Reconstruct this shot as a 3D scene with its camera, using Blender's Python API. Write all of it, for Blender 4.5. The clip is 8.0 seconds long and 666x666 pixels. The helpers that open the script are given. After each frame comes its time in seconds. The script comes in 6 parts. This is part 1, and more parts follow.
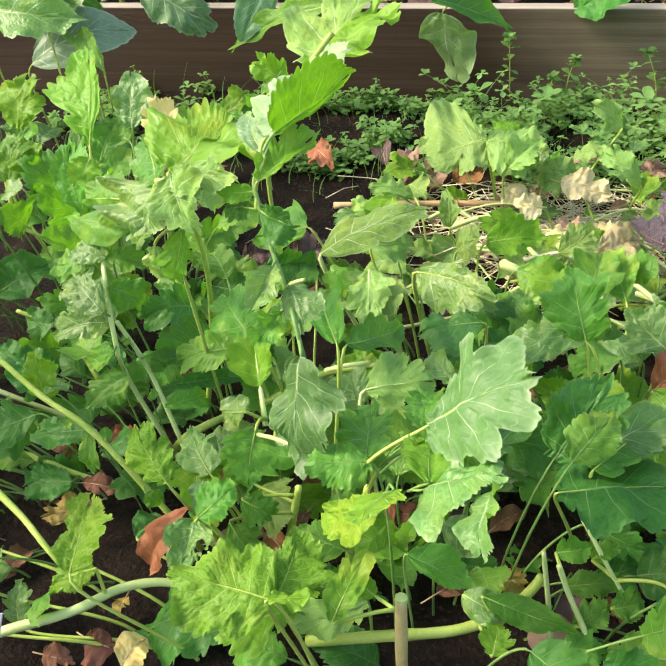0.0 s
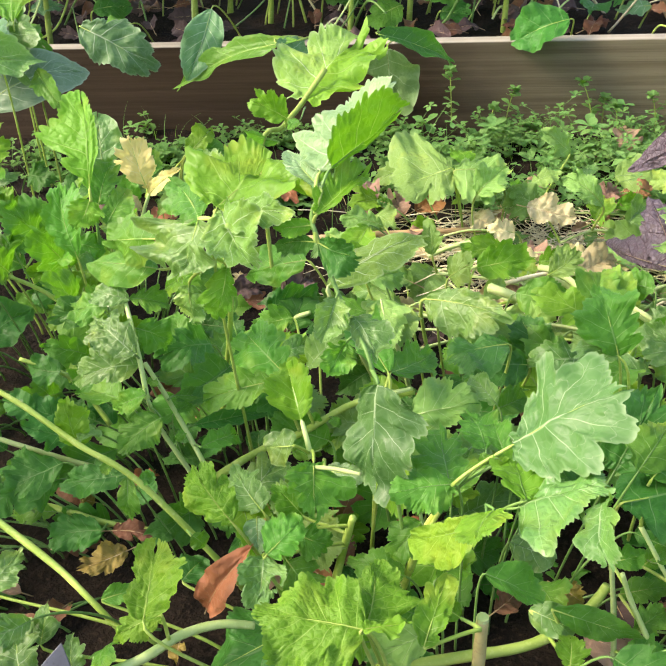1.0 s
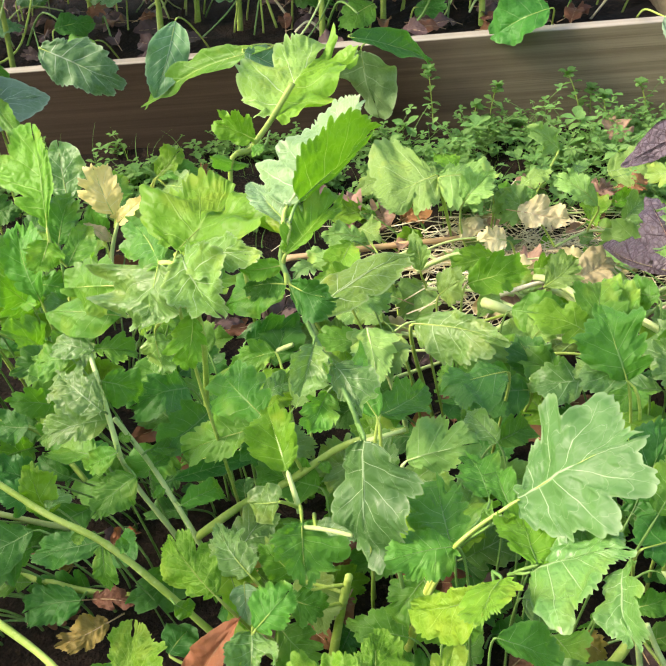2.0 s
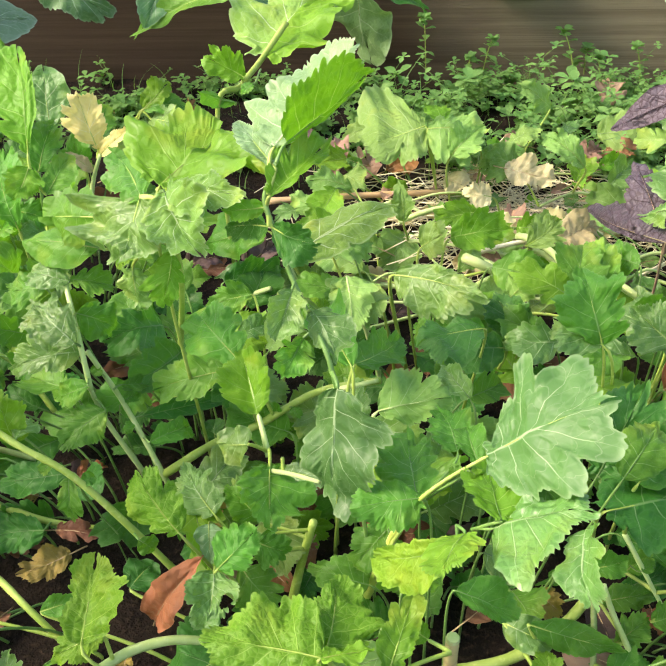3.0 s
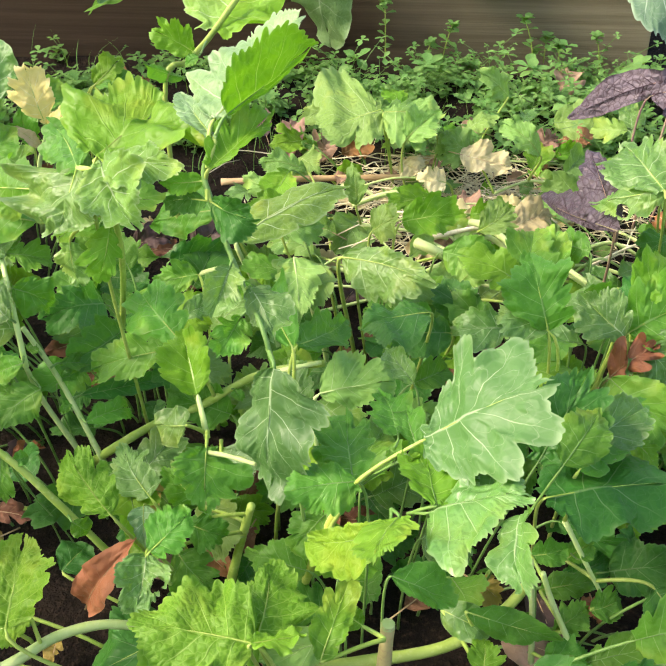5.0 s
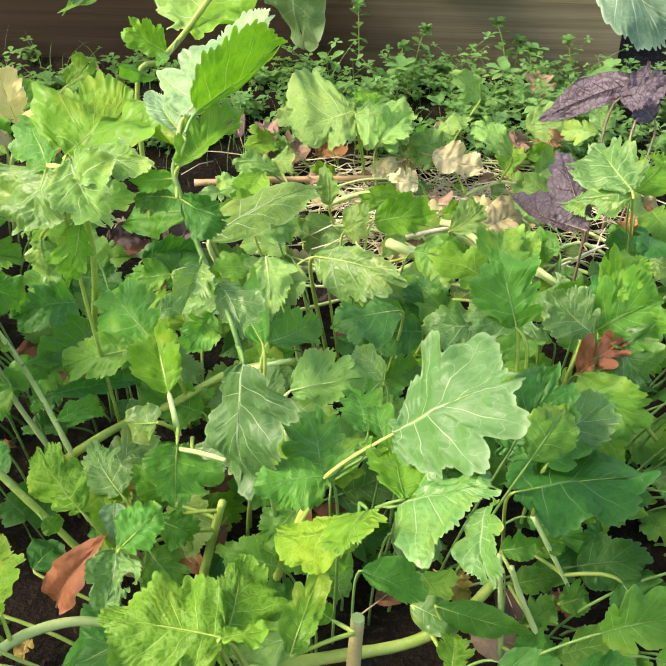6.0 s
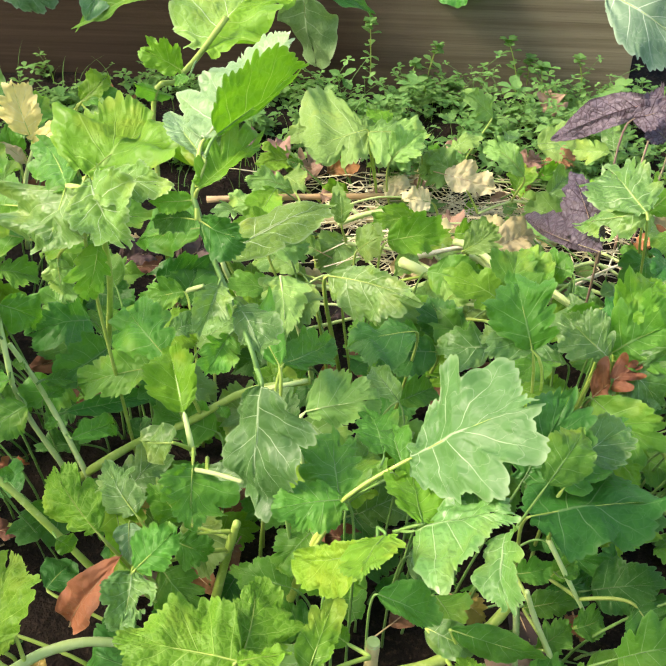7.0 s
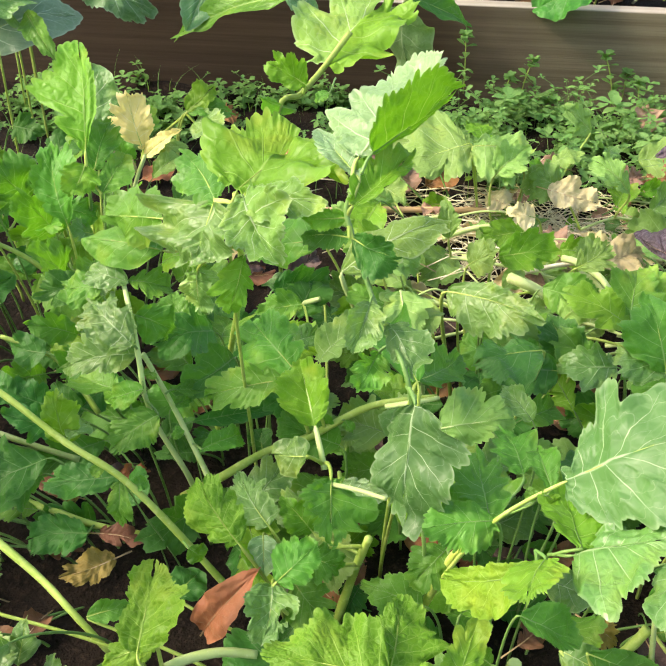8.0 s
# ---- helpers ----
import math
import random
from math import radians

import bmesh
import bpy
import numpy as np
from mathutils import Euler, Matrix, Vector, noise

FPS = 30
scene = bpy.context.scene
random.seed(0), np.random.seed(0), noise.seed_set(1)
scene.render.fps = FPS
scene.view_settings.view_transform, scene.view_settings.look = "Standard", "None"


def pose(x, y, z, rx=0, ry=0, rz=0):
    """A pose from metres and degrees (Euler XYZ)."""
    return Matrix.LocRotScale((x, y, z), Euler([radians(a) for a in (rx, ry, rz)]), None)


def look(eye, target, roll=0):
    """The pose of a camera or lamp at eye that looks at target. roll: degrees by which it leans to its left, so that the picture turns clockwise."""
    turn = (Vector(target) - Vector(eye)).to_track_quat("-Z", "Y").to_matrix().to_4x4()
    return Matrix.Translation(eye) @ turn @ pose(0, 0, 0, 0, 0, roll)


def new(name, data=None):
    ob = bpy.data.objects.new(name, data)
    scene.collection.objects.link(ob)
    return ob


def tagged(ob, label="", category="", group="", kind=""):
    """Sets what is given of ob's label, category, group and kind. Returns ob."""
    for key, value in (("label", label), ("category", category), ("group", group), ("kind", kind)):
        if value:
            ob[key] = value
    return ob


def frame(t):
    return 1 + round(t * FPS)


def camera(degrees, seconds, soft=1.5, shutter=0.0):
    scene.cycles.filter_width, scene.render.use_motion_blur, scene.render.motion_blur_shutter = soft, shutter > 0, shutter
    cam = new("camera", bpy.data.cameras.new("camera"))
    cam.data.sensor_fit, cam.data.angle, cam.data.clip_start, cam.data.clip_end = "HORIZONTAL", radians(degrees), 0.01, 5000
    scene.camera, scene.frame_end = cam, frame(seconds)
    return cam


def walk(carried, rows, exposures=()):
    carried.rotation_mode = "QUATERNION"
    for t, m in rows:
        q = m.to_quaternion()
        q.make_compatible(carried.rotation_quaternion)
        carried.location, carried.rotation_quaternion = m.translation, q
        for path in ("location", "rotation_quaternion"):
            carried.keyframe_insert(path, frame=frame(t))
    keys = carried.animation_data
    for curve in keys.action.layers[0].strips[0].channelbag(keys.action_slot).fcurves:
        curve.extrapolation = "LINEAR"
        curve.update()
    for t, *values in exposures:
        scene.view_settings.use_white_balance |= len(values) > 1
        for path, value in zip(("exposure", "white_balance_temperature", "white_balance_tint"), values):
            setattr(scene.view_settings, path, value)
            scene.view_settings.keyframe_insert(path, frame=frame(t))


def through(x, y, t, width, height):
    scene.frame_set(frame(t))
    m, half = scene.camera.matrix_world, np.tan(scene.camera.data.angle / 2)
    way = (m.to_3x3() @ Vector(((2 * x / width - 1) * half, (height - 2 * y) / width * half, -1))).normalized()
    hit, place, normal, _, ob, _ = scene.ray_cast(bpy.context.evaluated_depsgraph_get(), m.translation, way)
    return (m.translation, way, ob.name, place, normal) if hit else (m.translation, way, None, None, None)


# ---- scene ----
cam = camera(36.0, 8.0, soft=1.5)
PATH = [
    (0, (0.469, -0.266, 0.965), (-0.022, 1.295, -0.185), -5.5),
    (0.5, (0.347, -0.337, 0.984), (0.035, 1.304, -0.116), -4.5),
    (1, (0.292, -0.311, 0.98), (0.029, 1.331, -0.131), -3.9),
    (1.2, (0.287, -0.282, 0.977), (0.005, 1.355, -0.137), -5.4),
    (2.3, (0.303, -0.191, 0.964), (0.052, 1.443, -0.162), -7.9),
    (2.5, (0.304, -0.188, 0.966), (0.077, 1.439, -0.174), -7.4),
    (3, (0.296, -0.199, 0.962), (0.081, 1.382, -0.244), -3.2),
    (3.5, (0.295, -0.201, 0.956), (0.07, 1.372, -0.26), -2.5),
    (4, (0.312, -0.191, 0.948), (0.144, 1.379, -0.279), -1.5),
    (4.5, (0.301, -0.188, 0.948), (0.136, 1.374, -0.29), -0.6),
    (5, (0.316, -0.186, 0.941), (0.172, 1.39, -0.282), -0.6),
    (5.2, (0.326, -0.188, 0.938), (0.2, 1.392, -0.282), -0.5),
    (6.3, (0.323, -0.196, 0.943), (0.226, 1.392, -0.268), 0.3),
    (6.5, (0.323, -0.193, 0.946), (0.223, 1.403, -0.254), -0.0),
    (7, (0.311, -0.191, 0.947), (0.202, 1.407, -0.25), 0.6),
    (7.5, (0.281, -0.191, 0.952), (0.15, 1.41, -0.24), 0.5),
    (8, (0.221, -0.196, 0.957), (0.021, 1.4, -0.231), -0.0),
]
walk(cam, [(t, look(eye, target, roll)) for t, eye, target, roll in PATH], [(0.0, 1.76, 7600, 11), (1.2, 1.70, 7600, 11), (2.3, 1.68, 7600, 11), (8.0, 1.68, 7600, 11)])

# ---- light ----
SUN_AZ, SUN_EL = radians(-98), radians(43)   # azimuth from +y towards +x
world = bpy.data.worlds.new("sky")
scene.world = world
world.use_nodes = True
wn = world.node_tree.nodes
sky = wn.new("ShaderNodeTexSky")
sky.sky_type, sky.sun_disc = "NISHITA", False
sky.sun_elevation, sky.sun_rotation = SUN_EL, SUN_AZ
sky.air_density, sky.dust_density = 1.0, 2.5
wn["Background"].inputs[1].default_value = 0.15
world.node_tree.links.new(sky.outputs[0], wn["Background"].inputs[0])
sun = new("sun", bpy.data.lights.new("sun", "SUN"))
sun.data.energy, sun.data.angle, sun.data.color = 1.5, radians(20), (1.0, 0.96, 0.90)
sun_from = Vector((math.sin(SUN_AZ) * math.cos(SUN_EL), math.cos(SUN_AZ) * math.cos(SUN_EL), math.sin(SUN_EL)))
sun.matrix_world = look(sun_from * 20, (0, 0, 0))


# ---- materials ----
class Nodes:
    """Short hand for building a node material."""

    def __init__(self, name, rough=0.6, spec=0.5):
        self.mat = bpy.data.materials.new(name)
        self.mat.use_nodes = True
        self.tree = self.mat.node_tree
        self.bsdf = self.tree.nodes["Principled BSDF"]
        self.bsdf.inputs["Roughness"].default_value = rough
        self.bsdf.inputs["Specular IOR Level"].default_value = spec

    def put(self, kind, **sockets):
        n = self.tree.nodes.new(kind)
        for key, value in sockets.items():
            key = key.replace("_", " ")
            if isinstance(value, bpy.types.NodeSocket):
                self.tree.links.new(value, n.inputs[key])
            else:
                n.inputs[key].default_value = value
        return n

    def link(self, a, b):
        self.tree.links.new(a, b)

    def math(self, op, a, b=0.0, c=0.0):
        n = self.tree.nodes.new("ShaderNodeMath")
        n.operation = op
        for k, value in enumerate((a, b, c)):
            if isinstance(value, bpy.types.NodeSocket):
                self.tree.links.new(value, n.inputs[k])
            else:
                n.inputs[k].default_value = value
        return n.outputs[0]

    def span(self, value, a, b, c=0.0, d=1.0):
        n = self.put("ShaderNodeMapRange", Value=value)
        n.interpolation_type = "SMOOTHSTEP"
        for key, v in (("From Min", a), ("From Max", b), ("To Min", c), ("To Max", d)):
            n.inputs[key].default_value = v
        return n.outputs[0]

    def mix(self, fac, a, b, blend="MIX"):
        n = self.tree.nodes.new("ShaderNodeMix")
        n.data_type, n.blend_type = "RGBA", blend
        for key, value in ((0, fac), (6, a), (7, b)):
            if isinstance(value, bpy.types.NodeSocket):
                self.tree.links.new(value, n.inputs[key])
            elif key == 0:
                n.inputs[key].default_value = value
            else:
                n.inputs[key].default_value = (*value, 1)
        return n.outputs[2]

    def noise(self, scale, detail=4, rough=0.55, vector=None):
        n = self.put("ShaderNodeTexNoise", Scale=scale, Detail=detail, Roughness=rough)
        if vector is not None:
            self.link(vector, n.inputs["Vector"])
        return n.outputs["Fac"]

    def coords(self, kind="Object"):
        return self.tree.nodes.new("ShaderNodeTexCoord").outputs[kind]

    def rand(self):
        return self.tree.nodes.new("ShaderNodeObjectInfo").outputs["Random"]

    def bump(self, height, strength, distance):
        n = self.put("ShaderNodeBump", Height=height, Strength=strength, Distance=distance)
        self.link(n.outputs[0], self.bsdf.inputs["Normal"])
        return n.outputs[0]


def leaf_material(name, deep, fresh, rib, glow, through=0.4, rough=0.38, veins=1.0, rib_amount=0.6, net=95.0, island=False, mesh=0.12, relief=0.45, age=0.0, gloss=0.21):
    """A leaf: puckered between a net of veins, paler along them, with light passing through."""
    k = Nodes(name, rough, gloss)
    chance = k.tree.nodes.new("ShaderNodeNewGeometry").outputs["Random Per Island"] if island else k.rand()
    uv = k.coords("UV")
    ob = k.coords("Object")
    sep = k.put("ShaderNodeSeparateXYZ", Vector=uv)
    u, v = sep.outputs[0], sep.outputs[1]
    side = k.math("ABSOLUTE", k.math("SUBTRACT", v, 0.5))
    off = k.math("MULTIPLY", side, 2.0)
    wander = k.math("MULTIPLY", k.math("SUBTRACT", k.noise(26, 3, 0.5, ob), 0.5), 0.22)
    half = k.math("MULTIPLY", k.math("GREATER_THAN", v, 0.5), 0.45)
    row = k.math("ADD", k.math("MULTIPLY", u, 5.0), k.math("ADD", wander, half))
    near = k.math("DIVIDE", k.math("ABSOLUTE", k.math("SUBTRACT", k.math("FRACT", row), 0.5)), k.math("SUBTRACT", 1.05, k.math("MULTIPLY", off, 0.75)))
    lateral = k.math("MULTIPLY", k.span(near, 0.008, 0.050 * veins, 1.0, 0.0), k.span(off, 0.35, 1.0, 1.0, 0.15))
    twig = k.math("ADD", k.math("MULTIPLY", k.math("ABSOLUTE", k.math("SUBTRACT", k.math("FRACT", row), 0.5)), 2.6), k.math("ADD", k.math("MULTIPLY", off, -3.6), k.math("MULTIPLY", wander, 0.9)))
    between = k.math("ABSOLUTE", k.math("SUBTRACT", k.math("FRACT", twig), 0.5))
    lateral = k.math("MAXIMUM", lateral, k.math("MULTIPLY", k.span(between, 0.0, 0.040, 1.0, 0.0), k.span(off, 0.12, 0.45, 0.0, 0.36)))
    mid = k.span(off, 0.006, 0.045, 1.0, 0.0)
    cells = k.put("ShaderNodeTexVoronoi", Vector=ob, Scale=net)
    cells.feature = "DISTANCE_TO_EDGE"
    fine = k.span(cells.outputs["Distance"], 0.0, 0.10, 1.0, 0.0)
    vein = k.math("MAXIMUM", k.math("MAXIMUM", lateral, mid), k.math("MULTIPLY", fine, mesh))
    vein = k.math("MAXIMUM", vein, k.span(off, 0.90, 1.0, 0.0, 0.40))
    broad = k.noise(9, 4, 0.6, ob)
    grain = k.noise(160, 3, 0.6, ob)
    body = k.mix(k.span(broad, 0.20, 0.85), deep, fresh)
    body = k.mix(k.math("MULTIPLY", k.span(grain, 0.35, 0.75), 0.22), body, fresh)
    if age:      # yellowing blotches, mostly towards the margin
        spot = k.span(k.noise(17, 3, 0.55, ob), 0.54, 0.70)
        body = k.mix(k.math("MULTIPLY", k.math("MULTIPLY", spot, k.span(off, 0.1, 0.9, 0.25, 1.0)), age), body, (0.36, 0.44, 0.045))
    tone = k.put("ShaderNodeHueSaturation", Color=body)
    tone.inputs["Saturation"].default_value = 0.98
    k.link(k.math("ADD", 0.483, k.math("MULTIPLY", chance, 0.026)), tone.inputs["Hue"])
    k.link(k.math("ADD", 0.86, k.math("MULTIPLY", k.math("FRACT", k.math("MULTIPLY", chance, 7.3)), 0.40)), tone.inputs["Value"])
    colour = k.mix(k.math("MULTIPLY", vein, rib_amount), tone.outputs[0], rib)
    k.link(colour, k.bsdf.inputs["Base Color"])
    k.link(k.span(k.noise(60, 3, 0.6, ob), 0.3, 0.7, rough - 0.08, rough + 0.12), k.bsdf.inputs["Roughness"])
    pucker = k.span(cells.outputs["Distance"], 0.0, 0.5)
    height = k.math("ADD", k.math("MULTIPLY", pucker, 0.60), k.math("SUBTRACT", k.math("MULTIPLY", k.noise(70, 4, 0.6, ob), 0.55), k.math("MULTIPLY", k.math("MAXIMUM", lateral, mid), 0.35)))
    normal = k.bump(height, relief, 0.0028)
    light = k.put("ShaderNodeBsdfTranslucent", Normal=normal)
    k.link(k.mix(k.math("MULTIPLY", vein, 0.35), k.mix(0.75, tone.outputs[0], glow), rib), light.inputs["Color"])
    join = k.tree.nodes.new("ShaderNodeMixShader")
    join.inputs[0].default_value = through
    k.link(k.bsdf.outputs[0], join.inputs[1])
    k.link(light.outputs[0], join.inputs[2])
    k.link(join.outputs[0], k.tree.nodes["Material Output"].inputs[0])
    return k.mat


def mottled(name, a, b, c=None, scale=20.0, rough=0.7, spec=0.3, relief=0.5, depth=0.002, fine=240.0, stretch=(1, 1, 1)):
    """A plain natural surface: two colours in broad blotches, a third in fine specks."""
    k = Nodes(name, rough, spec)
    at = k.put("ShaderNodeMapping", Vector=k.coords("Object"), Scale=stretch).outputs[0]
    broad = k.noise(scale, 5, 0.6, at)
    small = k.noise(fine, 4, 0.65, at)
    body = k.mix(k.span(broad, 0.35, 0.68), a, b)
    body = k.mix(k.math("MULTIPLY", k.span(small, 0.5, 0.72), 0.7), body, c or b)
    tone = k.put("ShaderNodeHueSaturation", Color=body)
    k.link(k.math("ADD", 0.75, k.math("MULTIPLY", k.rand(), 0.5)), tone.inputs["Value"])
    k.link(tone.outputs[0], k.bsdf.inputs["Base Color"])
    k.bump(k.math("ADD", broad, k.math("MULTIPLY", small, 0.6)), relief, depth)
    return k.mat


GREEN = leaf_material("leaf_green", (0.058, 0.200, 0.020), (0.105, 0.300, 0.035), (0.30, 0.48, 0.16), (0.16, 0.46, 0.010), 0.38, age=0.35)
LIGHT = leaf_material("leaf_yellow_green", (0.088, 0.248, 0.014), (0.152, 0.350, 0.025), (0.36, 0.54, 0.14), (0.18, 0.46, 0.008), 0.40, age=0.5)
FRILL = leaf_material("leaf_crinkled_yellow_green", (0.085, 0.235, 0.012), (0.155, 0.350, 0.022), (0.36, 0.54, 0.12), (0.15, 0.40, 0.006), 0.36, 0.44, 1.0, 0.6, 150.0, False, 0.34, 0.42, age=0.4)
PALE = leaf_material("leaf_pale", (0.068, 0.180, 0.032), (0.118, 0.262, 0.056), (0.46, 0.58, 0.30), (0.22, 0.48, 0.03), 0.32, 0.38, 1.0, 0.7, 120.0, False, 0.08, age=0.3, gloss=0.45)
# paler base: sky sheen on upper leaf sides is partly painted in
SILVER = leaf_material("leaf_silvery_sheen", (0.105, 0.225, 0.070), (0.175, 0.315, 0.120), (0.50, 0.62, 0.38), (0.20, 0.42, 0.04), 0.28, 0.40, 1.0, 0.75, 110.0, False, 0.10, gloss=0.55)
LIMY = leaf_material("leaf_limp_yellow_green", (0.135, 0.275, 0.055), (0.205, 0.365, 0.095), (0.44, 0.56, 0.26), (0.25, 0.50, 0.03), 0.32, 0.5, age=0.5)
OCHRE = leaf_material("leaf_dead_ochre", (0.24, 0.19, 0.035), (0.40, 0.32, 0.07), (0.40, 0.34, 0.14), (0.38, 0.28, 0.03), 0.25, 0.5)
CREAM = leaf_material("leaf_dead_cream", (0.62, 0.55, 0.26), (0.78, 0.72, 0.42), (0.80, 0.76, 0.50), (0.70, 0.60, 0.20), 0.25, 0.55)
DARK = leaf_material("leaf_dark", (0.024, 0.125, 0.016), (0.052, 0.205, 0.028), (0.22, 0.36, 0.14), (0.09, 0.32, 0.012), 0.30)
VEINED = leaf_material("leaf_white_veined", (0.044, 0.142, 0.034), (0.072, 0.186, 0.052), (0.40, 0.52, 0.29), (0.14, 0.38, 0.03), 0.30, 0.42, 0.6, 0.85, 75.0, False, 0.09, 0.30, gloss=0.30)
BLUE = leaf_material("leaf_blue_green", (0.060, 0.160, 0.058), (0.125, 0.270, 0.108), (0.45, 0.56, 0.40), (0.12, 0.32, 0.05), 0.25, 0.42, 1.2, 0.8, 40.0)
FROST = leaf_material("leaf_blue_grey", (0.110, 0.205, 0.112), (0.210, 0.330, 0.205), (0.52, 0.62, 0.46), (0.14, 0.34, 0.08), 0.22, 0.42, 1.2, 0.8, 40.0)
RIBBED = leaf_material("leaf_pale_ribbed", (0.112, 0.255, 0.036), (0.180, 0.345, 0.070), (0.54, 0.64, 0.38), (0.26, 0.50, 0.03), 0.28, 0.46, 0.9, 0.85, 90.0, age=0.4)
YELLOW = leaf_material("leaf_yellow", (0.80, 0.66, 0.15), (0.88, 0.76, 0.38), (0.84, 0.82, 0.56), (0.84, 0.78, 0.24), 0.35, 0.5)
PURPLE = leaf_material("leaf_purple", (0.078, 0.060, 0.080), (0.140, 0.112, 0.138), (0.030, 0.012, 0.018), (0.12, 0.07, 0.05), 0.14, 0.36, 1.4, 0.95, 95.0, False, 0.80, 1.0)
DEAD = leaf_material("leaf_dead_brown", (0.12, 0.055, 0.030), (0.27, 0.120, 0.060), (0.30, 0.17, 0.09), (0.30, 0.12, 0.04), 0.15, 0.5, 1.0, 0.5)
RUST = leaf_material("leaf_dead_rust", (0.20, 0.075, 0.028), (0.38, 0.175, 0.070), (0.44, 0.24, 0.12), (0.36, 0.14, 0.03), 0.15, 0.48, 1.0, 0.4)
PINK = leaf_material("leaf_dead_pinkish", (0.26, 0.155, 0.10), (0.42, 0.275, 0.20), (0.48, 0.35, 0.26), (0.36, 0.19, 0.10), 0.2, 0.55, 1.0, 0.4)
UMBER = leaf_material("leaf_dead_umber", (0.065, 0.040, 0.038), (0.145, 0.092, 0.085), (0.14, 0.09, 0.07), (0.12, 0.05, 0.03), 0.1, 0.5, 1.0, 0.4)
STRAWY = leaf_material("leaf_dead_straw", (0.45, 0.36, 0.18), (0.62, 0.54, 0.30), (0.68, 0.60, 0.38), (0.55, 0.42, 0.14), 0.2, 0.55, 1.0, 0.4)
WEED = leaf_material("leaf_weed", (0.085, 0.225, 0.055), (0.200, 0.390, 0.115), (0.28, 0.42, 0.12), (0.19, 0.43, 0.018), 0.40, 0.46, 1.0, 0.4, 200.0, True)
STALK = mottled("stalk_pale_green", (0.26, 0.37, 0.060), (0.36, 0.47, 0.105), (0.46, 0.54, 0.18), 18, 0.42, 0.25, 0.25, 0.0015, 160, (1, 1, 1))
STALK_GREEN = mottled("stalk_green", (0.09, 0.20, 0.040), (0.16, 0.29, 0.07), (0.22, 0.34, 0.10), 18, 0.45, 0.4, 0.25, 0.0015, 160)
STALK_WHITE = mottled("stalk_white", (0.38, 0.50, 0.17), (0.47, 0.57, 0.24), (0.54, 0.61, 0.32), 22, 0.42, 0.3, 0.25, 0.0015, 160)
STALK_YELLOW = mottled("stalk_yellow_green", (0.36, 0.46, 0.07), (0.48, 0.55, 0.12), (0.55, 0.58, 0.2), 22, 0.4, 0.5, 0.25, 0.0015, 160)
STEM_PURPLE = mottled("stalk_purple", (0.22, 0.20, 0.10), (0.25, 0.13, 0.12), (0.3, 0.28, 0.14), 22, 0.45, 0.4, 0.25, 0.0015, 160)
STUB = mottled("stalk_cut_brownish", (0.34, 0.28, 0.11), (0.42, 0.36, 0.16), (0.30, 0.20, 0.10), 22, 0.5, 0.4, 0.3, 0.0015, 160)
STRAW = mottled("straw", (0.66, 0.58, 0.37), (0.80, 0.74, 0.54), (0.50, 0.39, 0.22), 30, 0.6, 0.35, 0.3, 0.001, 300)
CANE = mottled("cane_wood", (0.42, 0.27, 0.14), (0.56, 0.40, 0.23), (0.28, 0.17, 0.09), 14, 0.6, 0.3, 0.4, 0.0015, 200, (0.2, 1, 1))
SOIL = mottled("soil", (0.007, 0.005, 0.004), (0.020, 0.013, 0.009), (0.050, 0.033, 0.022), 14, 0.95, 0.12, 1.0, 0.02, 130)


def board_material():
    """Weathered sawn timber: grain along the length, damp dark patches, a greyer end. Shade over the left part is put
    into the colour.
    """
    k = Nodes("weathered_board", 0.75, 0.25)
    at = k.coords("Object")
    long = k.put("ShaderNodeMapping", Vector=at, Scale=(0.9, 18, 55)).outputs[0]
    fibre = k.put("ShaderNodeMapping", Vector=at, Scale=(3.5, 120, 420)).outputs[0]
    a = k.noise(1.6, 6, 0.62, long)
    b = k.noise(1.4, 5, 0.7, fibre)
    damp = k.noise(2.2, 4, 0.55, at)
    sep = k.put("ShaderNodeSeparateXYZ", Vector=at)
    # darker towards -x: the left part's shade is mixed into the board colour
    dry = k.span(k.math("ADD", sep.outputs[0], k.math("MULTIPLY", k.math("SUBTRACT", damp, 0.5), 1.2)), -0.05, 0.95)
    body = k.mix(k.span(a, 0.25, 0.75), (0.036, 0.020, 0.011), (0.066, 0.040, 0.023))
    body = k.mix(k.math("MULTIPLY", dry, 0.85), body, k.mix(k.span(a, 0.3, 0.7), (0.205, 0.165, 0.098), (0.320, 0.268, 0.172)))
    body = k.mix(k.math("MULTIPLY", k.span(b, 0.48, 0.74), 0.45), body, (0.035, 0.022, 0.013))
    body = k.mix(k.math("MULTIPLY", k.span(damp, 0.45, 0.72), 0.4), body, (0.085, 0.066, 0.034))
    # top edge painted paler, so it reads as sunlit
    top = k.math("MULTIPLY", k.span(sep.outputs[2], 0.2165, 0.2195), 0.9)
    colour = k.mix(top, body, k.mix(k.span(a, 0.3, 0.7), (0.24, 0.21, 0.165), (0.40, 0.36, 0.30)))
    k.link(colour, k.bsdf.inputs["Base Color"])
    k.bump(k.math("ADD", k.math("MULTIPLY", a, 0.6), b), 0.7, 0.0025)
    return k.mat


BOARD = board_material()


